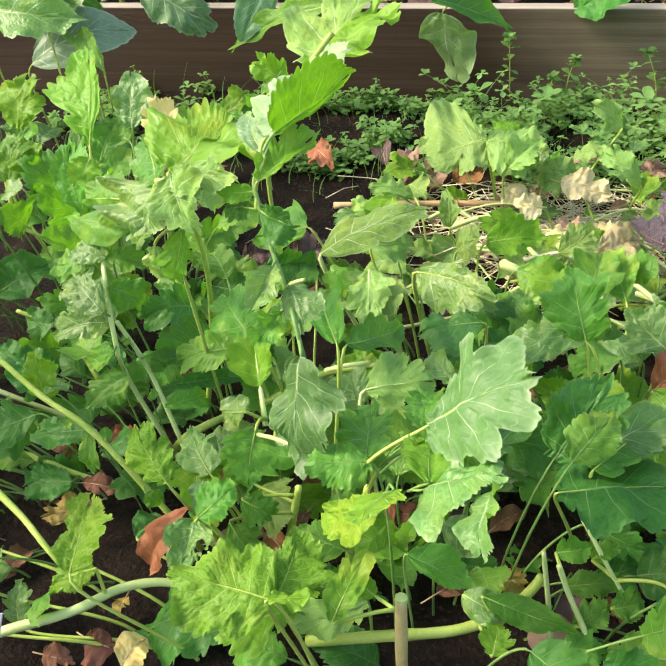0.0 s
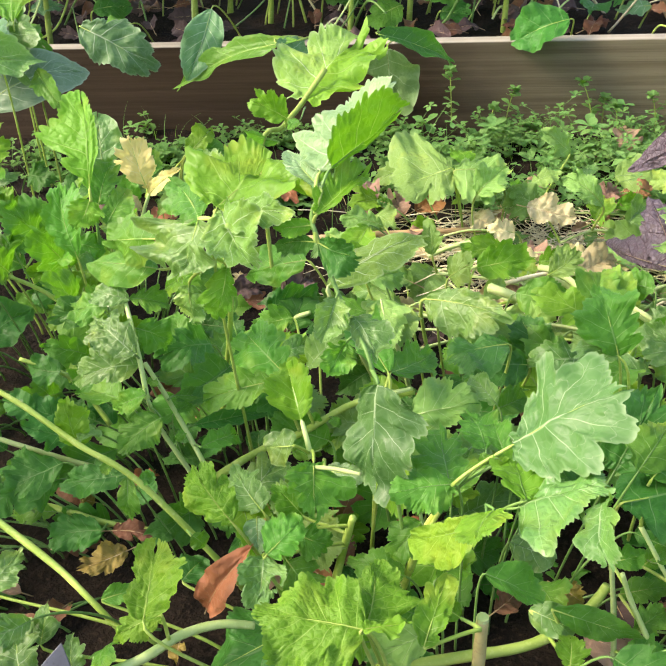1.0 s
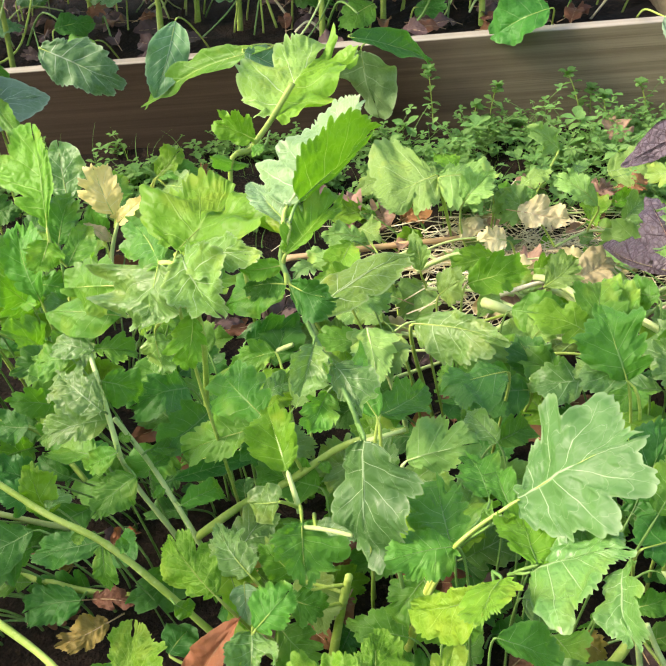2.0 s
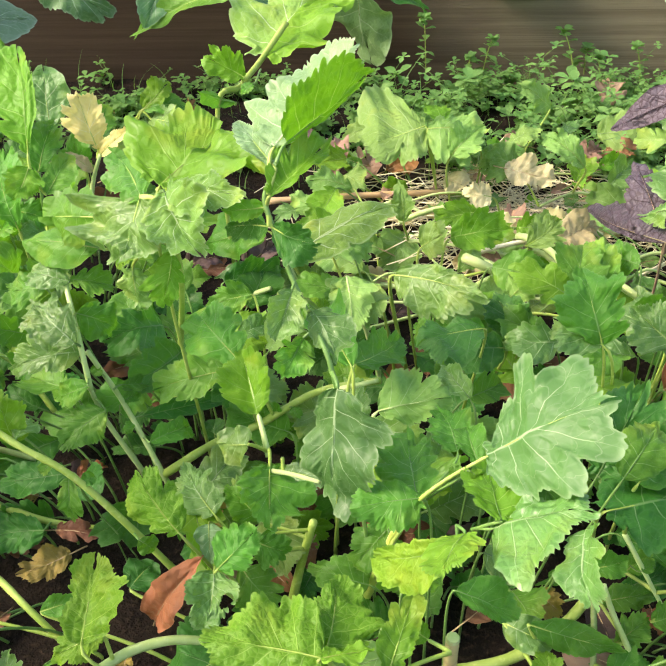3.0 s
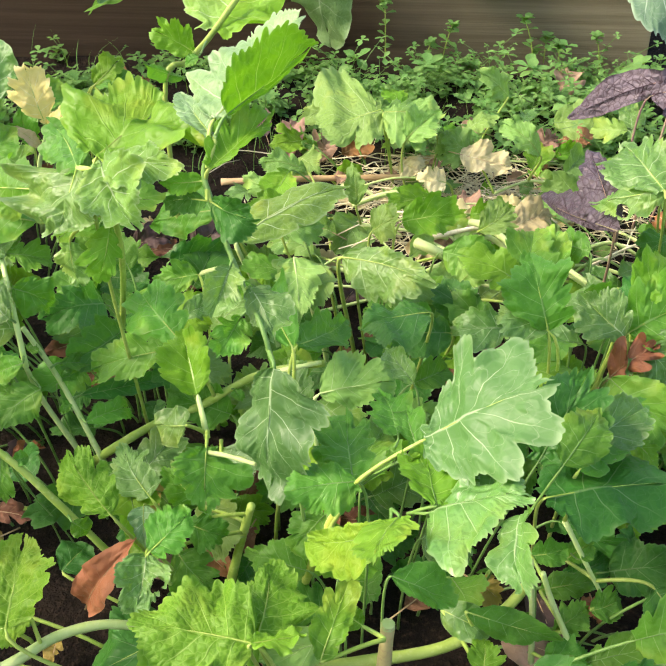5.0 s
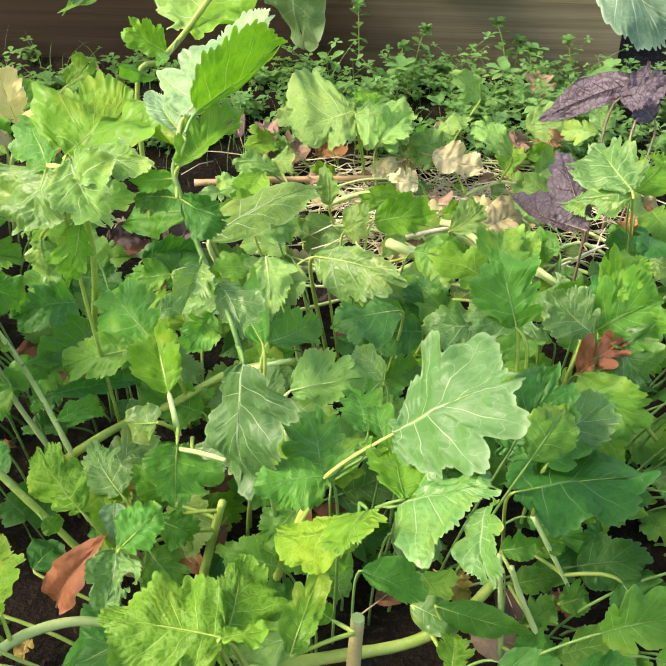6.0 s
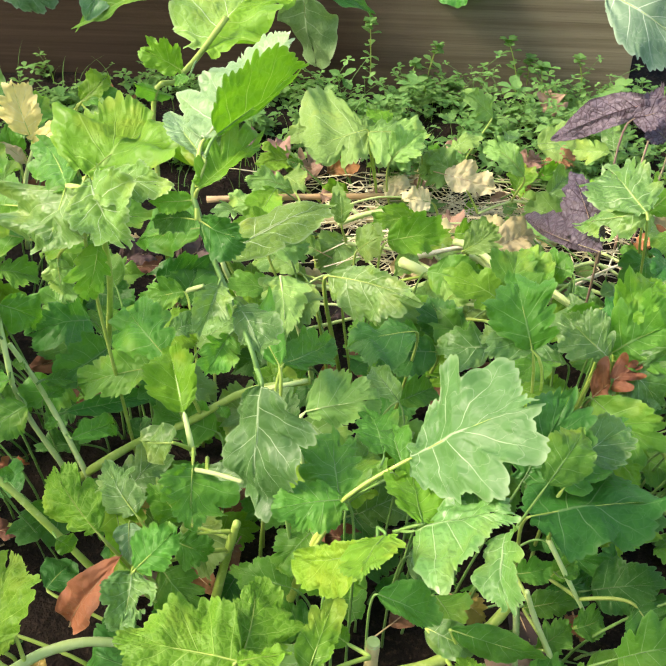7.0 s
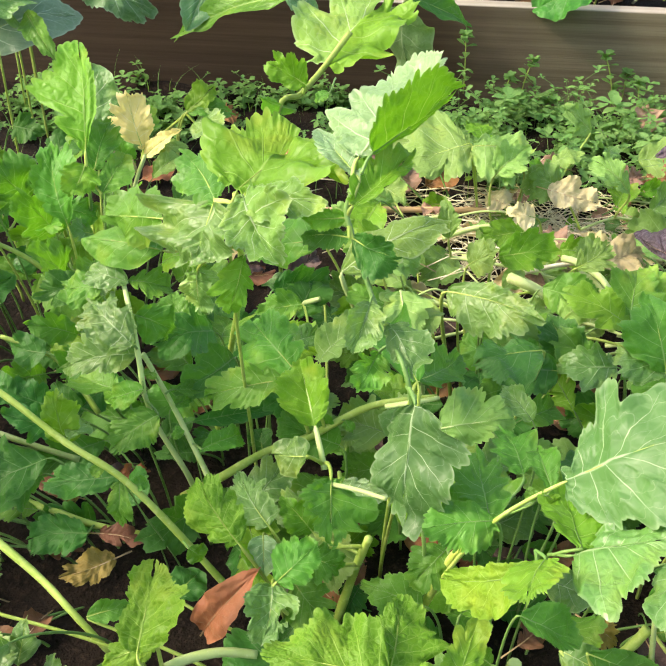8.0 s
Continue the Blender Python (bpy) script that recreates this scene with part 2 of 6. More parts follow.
# ---- builders ----
def mesh_object(name, verts, faces, material, uvs=None, smooth=True):
    me = bpy.data.meshes.new(name)
    me.from_pydata([tuple(v) for v in verts], [], [tuple(f) for f in faces])
    if uvs is not None:
        layer = me.uv_layers.new(name="UVMap")
        index = np.empty(len(me.loops), dtype=np.int32)
        me.loops.foreach_get("vertex_index", index)
        layer.data.foreach_set("uv", np.asarray(uvs, dtype=np.float32)[index].ravel())
    me.materials.append(material)
    if smooth:
        me.polygons.foreach_set("use_smooth", [True] * len(me.polygons))
    me.update()
    return new(name, me)


def part(name, ob, parent, label=""):
    ob.name = name
    ob.parent = parent
    if label:
        tagged(ob, label)
    return ob


def tube(points, radii, sides=7):
    """Rings along a line of points, with closed ends."""
    points = [Vector(p) for p in points]
    verts, faces = [], []
    side = Vector((0.3, 0.1, 1)).normalized()
    for n, p in enumerate(points):
        way = (points[min(n + 1, len(points) - 1)] - points[max(n - 1, 0)]).normalized()
        a = way.cross(side)
        if a.length < 1e-4:
            a = way.cross(Vector((1, 0, 0)))
        a.normalize()
        b = a.cross(way)
        side = b
        for s in range(sides):
            ang = 2 * math.pi * s / sides
            verts.append(p + (a * math.cos(ang) + b * math.sin(ang)) * radii[n])
    for n in range(len(points) - 1):
        for s in range(sides):
            t = (s + 1) % sides
            faces.append((n * sides + s, n * sides + t, (n + 1) * sides + t, (n + 1) * sides + s))
    faces.append(tuple(range(sides - 1, -1, -1)))
    faces.append(tuple(range((len(points) - 1) * sides, len(points) * sides)))
    return verts, faces


def bezier(p0, p1, p2, p3, n):
    out = []
    for i in range(n):
        t = i / (n - 1)
        s = 1 - t
        out.append(p0 * s**3 + p1 * 3 * s * s * t + p2 * 3 * s * t * t + p3 * t**3)
    return out


FORMS = {   # envelope powers, vein reach, base angle, veins a side, cut between lobes at base and tip, teeth, bite
    "mustard": ((0.95, 0.50), 0.66, 84, 4.6, (0.36, 0.20), 15, 0.16),
    "lyrate": ((1.30, 0.56), 0.72, 82, 5.0, (0.66, 0.20), 15, 0.16),
    "frilly": ((0.95, 0.46), 0.72, 86, 5.6, (0.34, 0.20), 21, 0.13),
    "fan": ((0.98, 0.42), 0.56, 108, 4.6, (0.42, 0.30), 19, 0.15),
    "round": ((0.92, 0.50), 0.74, 88, 4.4, (0.04, 0.04), 9, 0.02),
    "long": ((0.85, 0.80), 0.82, 66, 6.0, (0.20, 0.08), 14, 0.09),
    "oak": ((1.05, 0.60), 0.86, 66, 4.0, (0.70, 0.55), 6, 0.05),
    "oval": ((0.90, 0.72), 0.88, 60, 7.0, (0.03, 0.03), 10, 0.05),
}


def margin(form, s, half_step, rng, deeper):
    """How far each lateral vein carries the blade, as a share of the envelope: lobes at vein ends, sharp bays between, saw teeth."""
    _, _, _, lobes, cut, teeth, bite = FORMS[form]
    row = s * lobes + half_step
    k = np.floor(row).astype(int)
    uneven = form not in ("oval", "round")
    chance = np.clip(rng.uniform(-0.3, 1.5, 20), 0.05, 1.5)
    chance = chance if uneven else np.ones(20)
    turn = np.round(row).astype(int)
    depth = (cut[0] + (cut[1] - cut[0]) * np.clip(s * 1.15, 0, 1)) * chance[turn] * deeper
    size = rng.uniform(-0.30, 0.08, 20) * uneven
    grow = 1 + np.interp(row, np.arange(20) + 0.5, size)
    bay = np.abs(row - k - 0.5) * 2
    m = grow * (1 - np.clip(depth, 0, 0.9) * bay ** 2.3)
    steps = np.cumsum(rng.uniform(0.4, 1.8, teeth))
    steps = np.concatenate([[0], steps / steps[-1]])
    size = rng.uniform(0.15, 1.0, teeth + 1) * bite
    i = np.clip(np.searchsorted(steps, s, side="right") - 1, 0, teeth - 1)
    f = (s - steps[i]) / (steps[i + 1] - steps[i])
    saw = np.sin(np.pi * np.clip(f, 0, 1) ** 1.25) ** 0.7
    return np.clip(m + size[i] * (saw - 0.5), 0.06, 1.15)


def blade_side(form, s, length, width, rng, half_step, deeper):
    """Origins on the midrib, directions and lengths of the lateral veins of one half of a blade."""
    (p, q), reach, open_angle, lobes, _, _, _ = FORMS[form]
    p, q = p * rng.uniform(0.9, 1.1), q * rng.uniform(0.9, 1.1)
    start = reach * length * s
    angle = np.radians(open_angle * rng.uniform(0.94, 1.06)) * (1 - s ** 1.25)
    near, far = np.zeros_like(s), np.full_like(s, length * 1.2)
    for _ in range(24):
        t = (near + far) / 2
        a = (start + t * np.cos(angle)) / length
        wide = width / 2 * (np.sin(np.pi * np.clip(a, 0.012, 1) ** p) ** q) + width * 0.012
        inside = (a < 1) & (t * np.sin(angle) < wide)
        near, far = np.where(inside, t, near), np.where(inside, far, t)
    tipward = np.clip((s - 0.9) / 0.1, 0, 1)
    share = margin(form, s, half_step, rng, deeper)
    return start, angle, near * (share * (1 - tipward) + tipward)


def blade_mesh(name, base, tip, width, material, form="mustard", roll=0.0, fold=None, arch=None, ruffle=0.10, droop=None, seed=1, crinkle=None, fine=(96, 17), hint=(0, -0.85, 1), deeper=1.0, holes=0, left=None, right=None, under=None, cup=None):
    """A leaf blade from base to tip, its own origin at the base. Returns the object and the middle line.
    left and right, where given, are where the two margins lie, so that each half has its own reach and slope."""
    rng = np.random.default_rng(seed)
    spread = left is not None
    fold = (0.0 if spread else rng.uniform(0.02, 0.36)) if fold is None else fold
    arch = (rng.uniform(0.0, 0.06) if spread else rng.uniform(0.02, 0.16)) if arch is None else arch
    droop = (rng.uniform(-0.02, 0.04) if spread else rng.uniform(-0.04, 0.12)) if droop is None else droop
    base, tip = Vector(base), Vector(tip)
    length = (tip - base).length
    e1 = (tip - base) / length
    up = Vector(hint)
    up = up - e1 * up.dot(e1)
    if up.length < 1e-3:
        up = Vector((0, -1, 0.2)) - e1 * Vector((0, -1, 0.2)).dot(e1)
    up.normalize()
    up = Matrix.Rotation(radians(roll), 3, e1) @ up
    halves, swapped = [width, width], False
    if spread:
        arms = [(Vector(p) - base) - e1 * (Vector(p) - base).dot(e1) for p in (left, right)]
        face = (arms[0] - arms[1]).cross(e1).normalized()
        up = face if face.dot(Vector(hint)) > 0 else -face
        swapped = arms[0].dot(up.cross(e1)) < arms[1].dot(up.cross(e1))
        plus, minus = arms[::-1] if swapped else arms
        halves = [2.1 * minus.length, 2.1 * plus.length]
        width = minus.length + plus.length
    e2 = up.cross(e1)
    nu, nv = fine[0], fine[1] | 1
    lobes = FORMS[form][3]
    s = np.linspace(0, 1, nu)
    v = np.linspace(-1, 1, nv)[None, :]
    sides = [blade_side(form, s, length, halves[k], rng, h, deeper) for k, h in enumerate((0.0, 0.45))]
    start, angle, reach = (np.where(v < 0, sides[0][k][:, None], sides[1][k][:, None]) for k in range(3))
    far = reach * np.abs(v)
    x = np.sign(v) * far * np.sin(angle)
    y = start + far * np.cos(angle)
    u = y / length
    out = np.clip(np.abs(x) / (width / 2), 0, 1.2)
    ph = rng.uniform(0, 6.28, 6)
    k1, k2 = rng.uniform(1.2, 2.3), rng.uniform(3.5, 6.0)
    edge = np.abs(v) ** 1.8 * np.clip(reach / (width / 2), 0, 1)
    wave = np.where(v < 0, np.sin(2 * np.pi * k1 * u + ph[0]), np.sin(2 * np.pi * k1 * u + ph[1]))
    frill = np.where(v < 0, np.sin(2 * np.pi * k2 * u + ph[2]), np.sin(2 * np.pi * k2 * u + ph[3]))
    z = fold * np.abs(x) * (1 - 0.45 * out)
    z = z + arch * length * 4 * u * (1 - u) - droop * length * u**3
    z = z + ruffle * width * edge * (wave + 0.35 * frill)
    z = z + 0.030 * width * np.sin(9 * u + 5 * v + ph[4]) * np.sin(6 * v - 4 * u + ph[5])
    row = s[:, None] * lobes + np.where(v < 0, 0.0, 0.45)
    swell = np.abs(row - np.floor(row) - 0.5) * 2
    z = z + (0.018 if form == "frilly" else 0.009) * width * swell ** 0.7 * np.sin(np.pi * np.clip(np.abs(v), 0, 1)) * np.sin(np.pi * np.clip(s[:, None], 0, 1))
    crinkle = (0.016 if form == "frilly" else 0.006) if crinkle is None else crinkle
    z = z + crinkle * width * np.sin(21 * u - 9 * v + ph[2]) * np.sin(13 * v + 10 * u + ph[3])
    z = z + 0.6 * crinkle * width * np.sin(37 * u + 11 * v + ph[1]) * np.sin(19 * v - 15 * u + ph[0])
    bowl, sway, twist = rng.uniform(-0.14, 0.20), rng.uniform(-0.05, 0.05), radians(rng.uniform(-22, 22))
    if spread:
        bowl, twist = bowl * 0.4, twist * 0.3
    cup = bowl if cup is None else cup
    z = z + cup * width * out ** 2.2
    x, z = x * np.cos(twist * u), z + x * np.sin(twist * u)
    x = x + sway * length * np.sin(np.pi * u)
    lateral, along, lift = (np.broadcast_to(a, (nu, nv)) for a in (x, y, z))
    e = np.array([tuple(e2), tuple(e1), tuple(up)])
    pts = np.stack([lateral, along, lift], -1).reshape(-1, 3) @ e
    if spread:
        slope = np.where(lateral[..., None] > 0, np.array(tuple(plus.normalized())), -np.array(tuple(minus.normalized())))
        pts = (lateral[..., None] * slope + along[..., None] * e[1] + lift[..., None] * e[2]).reshape(-1, 3)
    bites = []
    for _ in range(holes):       # eaten holes, and bites out of the margin
        a, c, r = rng.uniform(0.30, 0.85), rng.choice((-1, 1)) * rng.uniform(0.35, 1.05), rng.uniform(0.04, 0.10)
        bites.append((y - a * length) ** 2 + (x - c * width / 2) ** 2 < (r * length * (1 + 0.3 * np.sin(9 * y / length + 7 * c))) ** 2)
    gone = np.logical_or.reduce(bites) if bites else np.zeros((nu, nv), bool)
    faces = [(i * nv + j, i * nv + j + 1, (i + 1) * nv + j + 1, (i + 1) * nv + j) for i in range(nu - 1) for j in range(nv - 1) if not gone[i, j]]
    uvs = np.stack([np.broadcast_to(s[:, None] * lobes / 5.0, (nu, nv)), np.broadcast_to((v + 1) / 2, (nu, nv))], -1).reshape(-1, 2)
    ob = mesh_object(name, pts, faces, material, uvs)
    if under:       # one half folded over, so that its lower side shows
        ob.data.materials.append(under)
        first = np.array([f[0] % nv < nv // 2 for f in faces])
        ob.data.polygons.foreach_set("material_index", (first != swapped).astype(np.int32))
    ob.location = base
    us = np.linspace(0, 0.78, 9)
    line = [Vector(tuple(np.array([sway * length * math.sin(math.pi * t), t * length, arch * length * 4 * t * (1 - t) - droop * length * t**3]) @ e)) for t in us]
    return ob, line


SEED = [100]


def plant(label, crown, category="plant", group="", name="mustard_plant"):
    ob = new(name)
    ob.location = crown
    ob.empty_display_size = 0.05
    return tagged(ob, label, category, group)


def leaf(owner, base, tip, width, material=GREEN, roll=0.0, form="mustard", stem=0.0017, rise=0.5, start=None, stalk=None, **shape):
    """One leaf of a plant: a blade, and its stalk that runs from the crown into the midrib."""
    SEED[0] += 1
    shape.setdefault("seed", SEED[0])
    ob, line = blade_mesh("leaf", base, tip, width, material, form, roll, **shape)
    crown = owner.location.copy()
    base = Vector(base)
    ob.location = base - crown
    ob.parent = owner
    if stem <= 0:
        return ob
    way = (line[1] - line[0]).normalized()
    if start:
        begin = Vector(start) - base
    else:
        foot = base.lerp(crown, 0.38)
        begin = Vector((foot.x, foot.y, crown.z)) - base
    gap = begin.length
    bend = begin + Vector((0, 0, gap * rise)) * 0.5
    if start:
        bend = begin * 0.66 + Vector((0, 0, gap * rise * 0.2))
    pts = bezier(begin, bend, -way * min(gap * (0.06 + 0.24 * max(0.0, way.dot(-begin.normalized()))), 0.035), Vector((0, 0, 0)), 12)[:-1] + line
    n = len(pts)
    radii = [stem * (1.35 - 0.35 * i / 11) if i < 11 else stem * 0.45 * (1 - 0.9 * (i - 11) / (n - 12)) for i in range(n)]
    v, f = tube(pts, radii)
    st = mesh_object("stalk", v, f, stalk or (STALK if stem > 0.0014 else STALK_GREEN))
    st.parent = ob
    return ob


def cane_like(name, points, radius, material, taper=0.7, sides=8):
    """A stick or stalk through a few points; origin at the first."""
    p = [Vector(q) for q in points]
    if len(p) == 2:
        p = [p[0], p[0].lerp(p[1], 0.5), p[1]]
    line = []
    for i in range(len(p) - 1):
        a, b = p[i], p[i + 1]
        pa, pb = p[max(i - 1, 0)], p[min(i + 2, len(p) - 1)]
        for k in range(6):
            t = k / 6
            line.append(0.5 * ((2 * a) + (b - pa) * t + (2 * pa - 5 * a + 4 * b - pb) * t * t + (3 * a - pa - 3 * b + pb) * t**3))
    line.append(p[-1])
    n = len(line)
    wob = random.Random(len(points) + int(abs(p[0].x) * 1000))
    radii = [radius * (1 - (1 - taper) * i / (n - 1)) * wob.uniform(0.94, 1.06) for i in range(n)]
    v, f = tube([q - p[0] for q in line], radii, sides)
    ob = mesh_object(name, v, f, material)
    ob.location = p[0]
    return ob


def stalk_part(owner, points, radius, material=STALK, taper=0.75, label=""):
    ob = cane_like("stalk", points, radius, material, taper)
    ob.location = ob.location - owner.location
    ob.parent = owner
    if label:
        tagged(ob, label)
    return ob


def ground_height(x, y):
    near = max(0.0, min(1.0, (1.0 - y) / 0.6)) * 0.045
    return near + 0.022 * (noise.noise((x * 3.1, y * 3.1, 0.2))) + 0.010 * noise.noise((x * 14, y * 14, 1.7)) + 0.004 * noise.noise((x * 45, y * 45, 3.1))


# ---- ground ----
def build_ground():
    xs = np.unique(np.concatenate([np.linspace(-60, -3, 8), np.linspace(-3, -0.9, 12), np.linspace(-0.9, 1.2, 106), np.linspace(1.2, 3, 10), np.linspace(3, 60, 8)]))
    ys = np.unique(np.concatenate([np.linspace(-60, -2, 8), np.linspace(-2, 0.1, 12), np.linspace(0.1, 2.3, 111), np.linspace(2.3, 4, 10), np.linspace(4, 60, 8)]))
    verts = [(x, y, ground_height(x, y)) for y in ys for x in xs]
    n = len(xs)
    faces = [(j * n + i, j * n + i + 1, (j + 1) * n + i + 1, (j + 1) * n + i) for j in range(len(ys) - 1) for i in range(n - 1)]
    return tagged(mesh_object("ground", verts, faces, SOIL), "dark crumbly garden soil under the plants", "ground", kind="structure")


build_ground()


def bevelled_box(name, size, material, centre, bevel=0.003):
    bm = bmesh.new()
    bmesh.ops.create_cube(bm, size=1.0)
    bmesh.ops.scale(bm, vec=size, verts=bm.verts)
    bmesh.ops.bevel(bm, geom=bm.edges[:], offset=bevel, segments=2, affect="EDGES", profile=0.6)
    bmesh.ops.translate(bm, vec=centre, verts=bm.verts)
    me = bpy.data.meshes.new(name)
    bm.to_mesh(me)
    bm.free()
    me.materials.append(material)
    return new(name, me)


def build_bed():
    """A raised bed of sawn boards on edge, filled with soil, behind the open ground."""
    bed = tagged(new("raised_bed"), "weathered brown timber raised garden bed with pale top edge", "raised bed", kind="structure")
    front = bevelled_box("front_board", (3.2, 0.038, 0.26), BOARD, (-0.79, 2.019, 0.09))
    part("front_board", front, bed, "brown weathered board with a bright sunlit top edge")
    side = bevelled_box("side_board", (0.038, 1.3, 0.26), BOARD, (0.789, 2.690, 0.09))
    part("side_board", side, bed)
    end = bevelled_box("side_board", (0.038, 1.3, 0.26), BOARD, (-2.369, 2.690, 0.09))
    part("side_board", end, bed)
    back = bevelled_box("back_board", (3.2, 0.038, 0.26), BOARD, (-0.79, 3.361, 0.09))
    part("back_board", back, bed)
    nx, ny = 130, 50
    verts, faces = [], []
    for j in range(ny):
        for i in range(nx):
            x, y = -2.3 + 3.068 * i / (nx - 1), 2.040 + 1.300 * (j / (ny - 1))
            z = 0.165 + 0.03 * noise.noise((x * 4, y * 4, 5)) + 0.012 * noise.noise((x * 16, y * 16, 2)) + 0.006 * noise.noise((x * 50, y * 50, 7))
            verts.append((x, y, z))
    faces = [(j * nx + i, j * nx + i + 1, (j + 1) * nx + i + 1, (j + 1) * nx + i) for j in range(ny - 1) for i in range(nx - 1)]
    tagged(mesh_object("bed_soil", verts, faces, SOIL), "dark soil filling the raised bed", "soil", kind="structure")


build_bed()

# ---- plants ----
greens = "leafy greens in the bed"
PB = plant("leafy mustard plant with upright yellow-green lobed leaves", (-0.312, 1.050, 0.01), group=greens)
PY = plant("yellowing mustard shoot with pale stalk", (-0.30, 1.24, 0.01), group=greens)
PC = plant("small mustard seedling growing near the timber board", (-0.33, 1.50, 0.0), group=greens)
PN = plant("tall mustard shoot with a pale ribbed top leaf", (0.0, 1.0, 0.01), group=greens)
PA = plant("bushy mustard plant with broad wavy bright leaves", (0.0, 0.80, 0.02), group=greens)
PT = plant("tall mustard plant with a long stem and backlit leaves", (0.21, 0.66, 0.03), group=greens)
PL = plant("sprawling mustard plant with long bare stalks", (0.01, 0.60, 0.03), group=greens)
PM = plant("low mustard plant with toothed green leaves", (0.13, 0.60, 0.03), group=greens)
PR = plant("large-leaved mustard plant with white-veined broad leaf", (0.29, 0.52, 0.03), group=greens)
PF = plant("frilly yellow-green mustard plant with thick pale stalks", (0.27, 0.40, 0.04), group=greens)
PD = plant("flattened mustard plant with light green leaves", (0.28, 0.945, 0.01), group=greens)
PE = plant("wilted pale green mustard plant among the weeds", (0.32, 1.40, 0.0), group=greens)
PG = plant("broad-leaved mustard plant with dull green leaves", (0.50, 0.80, 0.02), group=greens)
PH = plant("mustard plant with holed light green leaves", (0.73, 1.20, 0.01), group=greens)
PP = plant("purple mustard plant with dark veined leaves", (0.61, 1.16, 0.0), group=greens)
collards = "collards in the raised bed"
PQ = plant("blue-green collard plant leaning over the board", (-0.55, 2.22, 0.16), name="collard_plant", group=collards)
PV = plant("collard plant with long leaves drooping over the board", (-0.15, 2.20, 0.16), name="collard_plant", group=collards)
PW = plant("collard plant with a green leaf hanging over the board", (0.48, 2.22, 0.16), name="collard_plant", group=collards)
PX = plant("blue-green cabbage plant with a broad pale-veined leaf", (0.88, 2.20, 0.0), name="cabbage_plant", group=collards)
PK = plant("blue-green collard plant with large smooth leaves", (-0.66, 1.30, 0.0), name="collard_plant", group="collards in the raised bed")

leaf(PB, (-0.270, 0.919, 0.270), (-0.304, 0.985, 0.360), 0.069, GREEN, form="lyrate")
leaf(PB, (-0.312, 1.014, 0.240), (-0.270, 1.027, 0.220), 0.057, GREEN, start=(-0.281,1.033,0.233))
leaf(PB, (-0.326, 1.010, 0.200), (-0.348, 0.953, 0.300), 0.082, GREEN, start=(-0.328,1.033,0.200))
leaf(PB, (-0.280, 0.902, 0.200), (-0.295, 0.838, 0.280), 0.068, GREEN)
leaf(PB, (-0.276, 1.013, 0.200), (-0.297, 0.978, 0.220), 0.053, PALE, form="lyrate",start=(-0.285,1.037,0.205))
leaf(PY, (-0.267, 1.250, 0.218), (-0.288, 1.265, 0.312), 0.0, YELLOW, left=(-0.313, 1.250, 0.268), right=(-0.244, 1.262, 0.258), form="lyrate", ruffle=0.10, fold=0.1, start=(-0.284, 1.250, 0.165))
leaf(PY, (-0.264, 1.246, 0.208), (-0.202, 1.250, 0.258), 0.034, YELLOW, form="long", ruffle=0.12, start=(-0.274, 1.246, 0.185))
leaf(PY, (-0.280, 1.244, 0.180), (-0.321, 1.246, 0.214), 0.022, STRAWY, form="long", start=(-0.284, 1.246, 0.165))
leaf(PY, (-0.262, 1.252, 0.222), (-0.196, 1.262, 0.222), 0.026, LIMY, form="mustard", start=(-0.272, 1.252, 0.200))
leaf(PY, (-0.300, 1.262, 0.175), (-0.312, 1.272, 0.240), 0.050, GREEN, form="mustard", start=(-0.295, 1.255, 0.140))
leaf(PC, (-0.242, 1.439, 0.200), (-0.198, 1.467, 0.240), 0.057, LIGHT, form="mustard")
leaf(PC, (-0.242, 1.439, 0.200), (-0.159, 1.460, 0.200), 0.049, GREEN, droop=0.3)
leaf(PC, (-0.230, 1.439, 0.180), (-0.157, 1.366, 0.200), 0.068, PALE, start=(-0.249,1.453,0.190))
leaf(PL, (-0.144, 0.698, 0.330), (-0.202, 0.715, 0.310), 0.052, GREEN, form="frilly",stem=0.0011,start=(-0.122,0.700,0.335))
leaf(PL, (-0.093, 0.626, 0.310), (-0.165, 0.690, 0.320), 0.062, PALE, form="frilly",stem=0.0011,holes=2,fine=(96,33),start=(-0.096,0.645,0.290))
leaf(PL, (-0.115, 0.697, 0.340), (-0.170, 0.715, 0.340), 0.038, PALE, stem=0.0011,start=(-0.122,0.700,0.335))
leaf(PL, (-0.101, 0.666, 0.320), (-0.062, 0.678, 0.290), 0.052, GREEN, stem=0.0011,start=(-0.106,0.666,0.312))
leaf(PL, (-0.116, 0.701, 0.340), (-0.071, 0.717, 0.320), 0.044, GREEN, stem=0.0011,form="lyrate",start=(-0.122,0.700,0.335))
leaf(PL, (-0.105, 0.662, 0.270), (-0.193, 0.651, 0.250), 0.052, PALE, form="frilly",stem=0.0011,start=(-0.086,0.653,0.260))
leaf(PL, (-0.070, 0.610, 0.230), (-0.118, 0.578, 0.200), 0.051, GREEN, stem=0.0011,start=(-0.088,0.633,0.227))
leaf(PL, (-0.085, 0.616, 0.260), (-0.144, 0.638, 0.220), 0.033, GREEN, form="frilly",stem=0.0011,start=(-0.092,0.636,0.253))
leaf(PL, (-0.068, 0.666, 0.220), (-0.034, 0.701, 0.200), 0.020, GREEN, form="long",stem=0.0011,start=(-0.075,0.657,0.220))
leaf(PL, (-0.047, 0.659, 0.180), (0.047, 0.723, 0.160), 0.028, DARK, form="long",stem=0.0011,start=(-0.057,0.649,0.182))
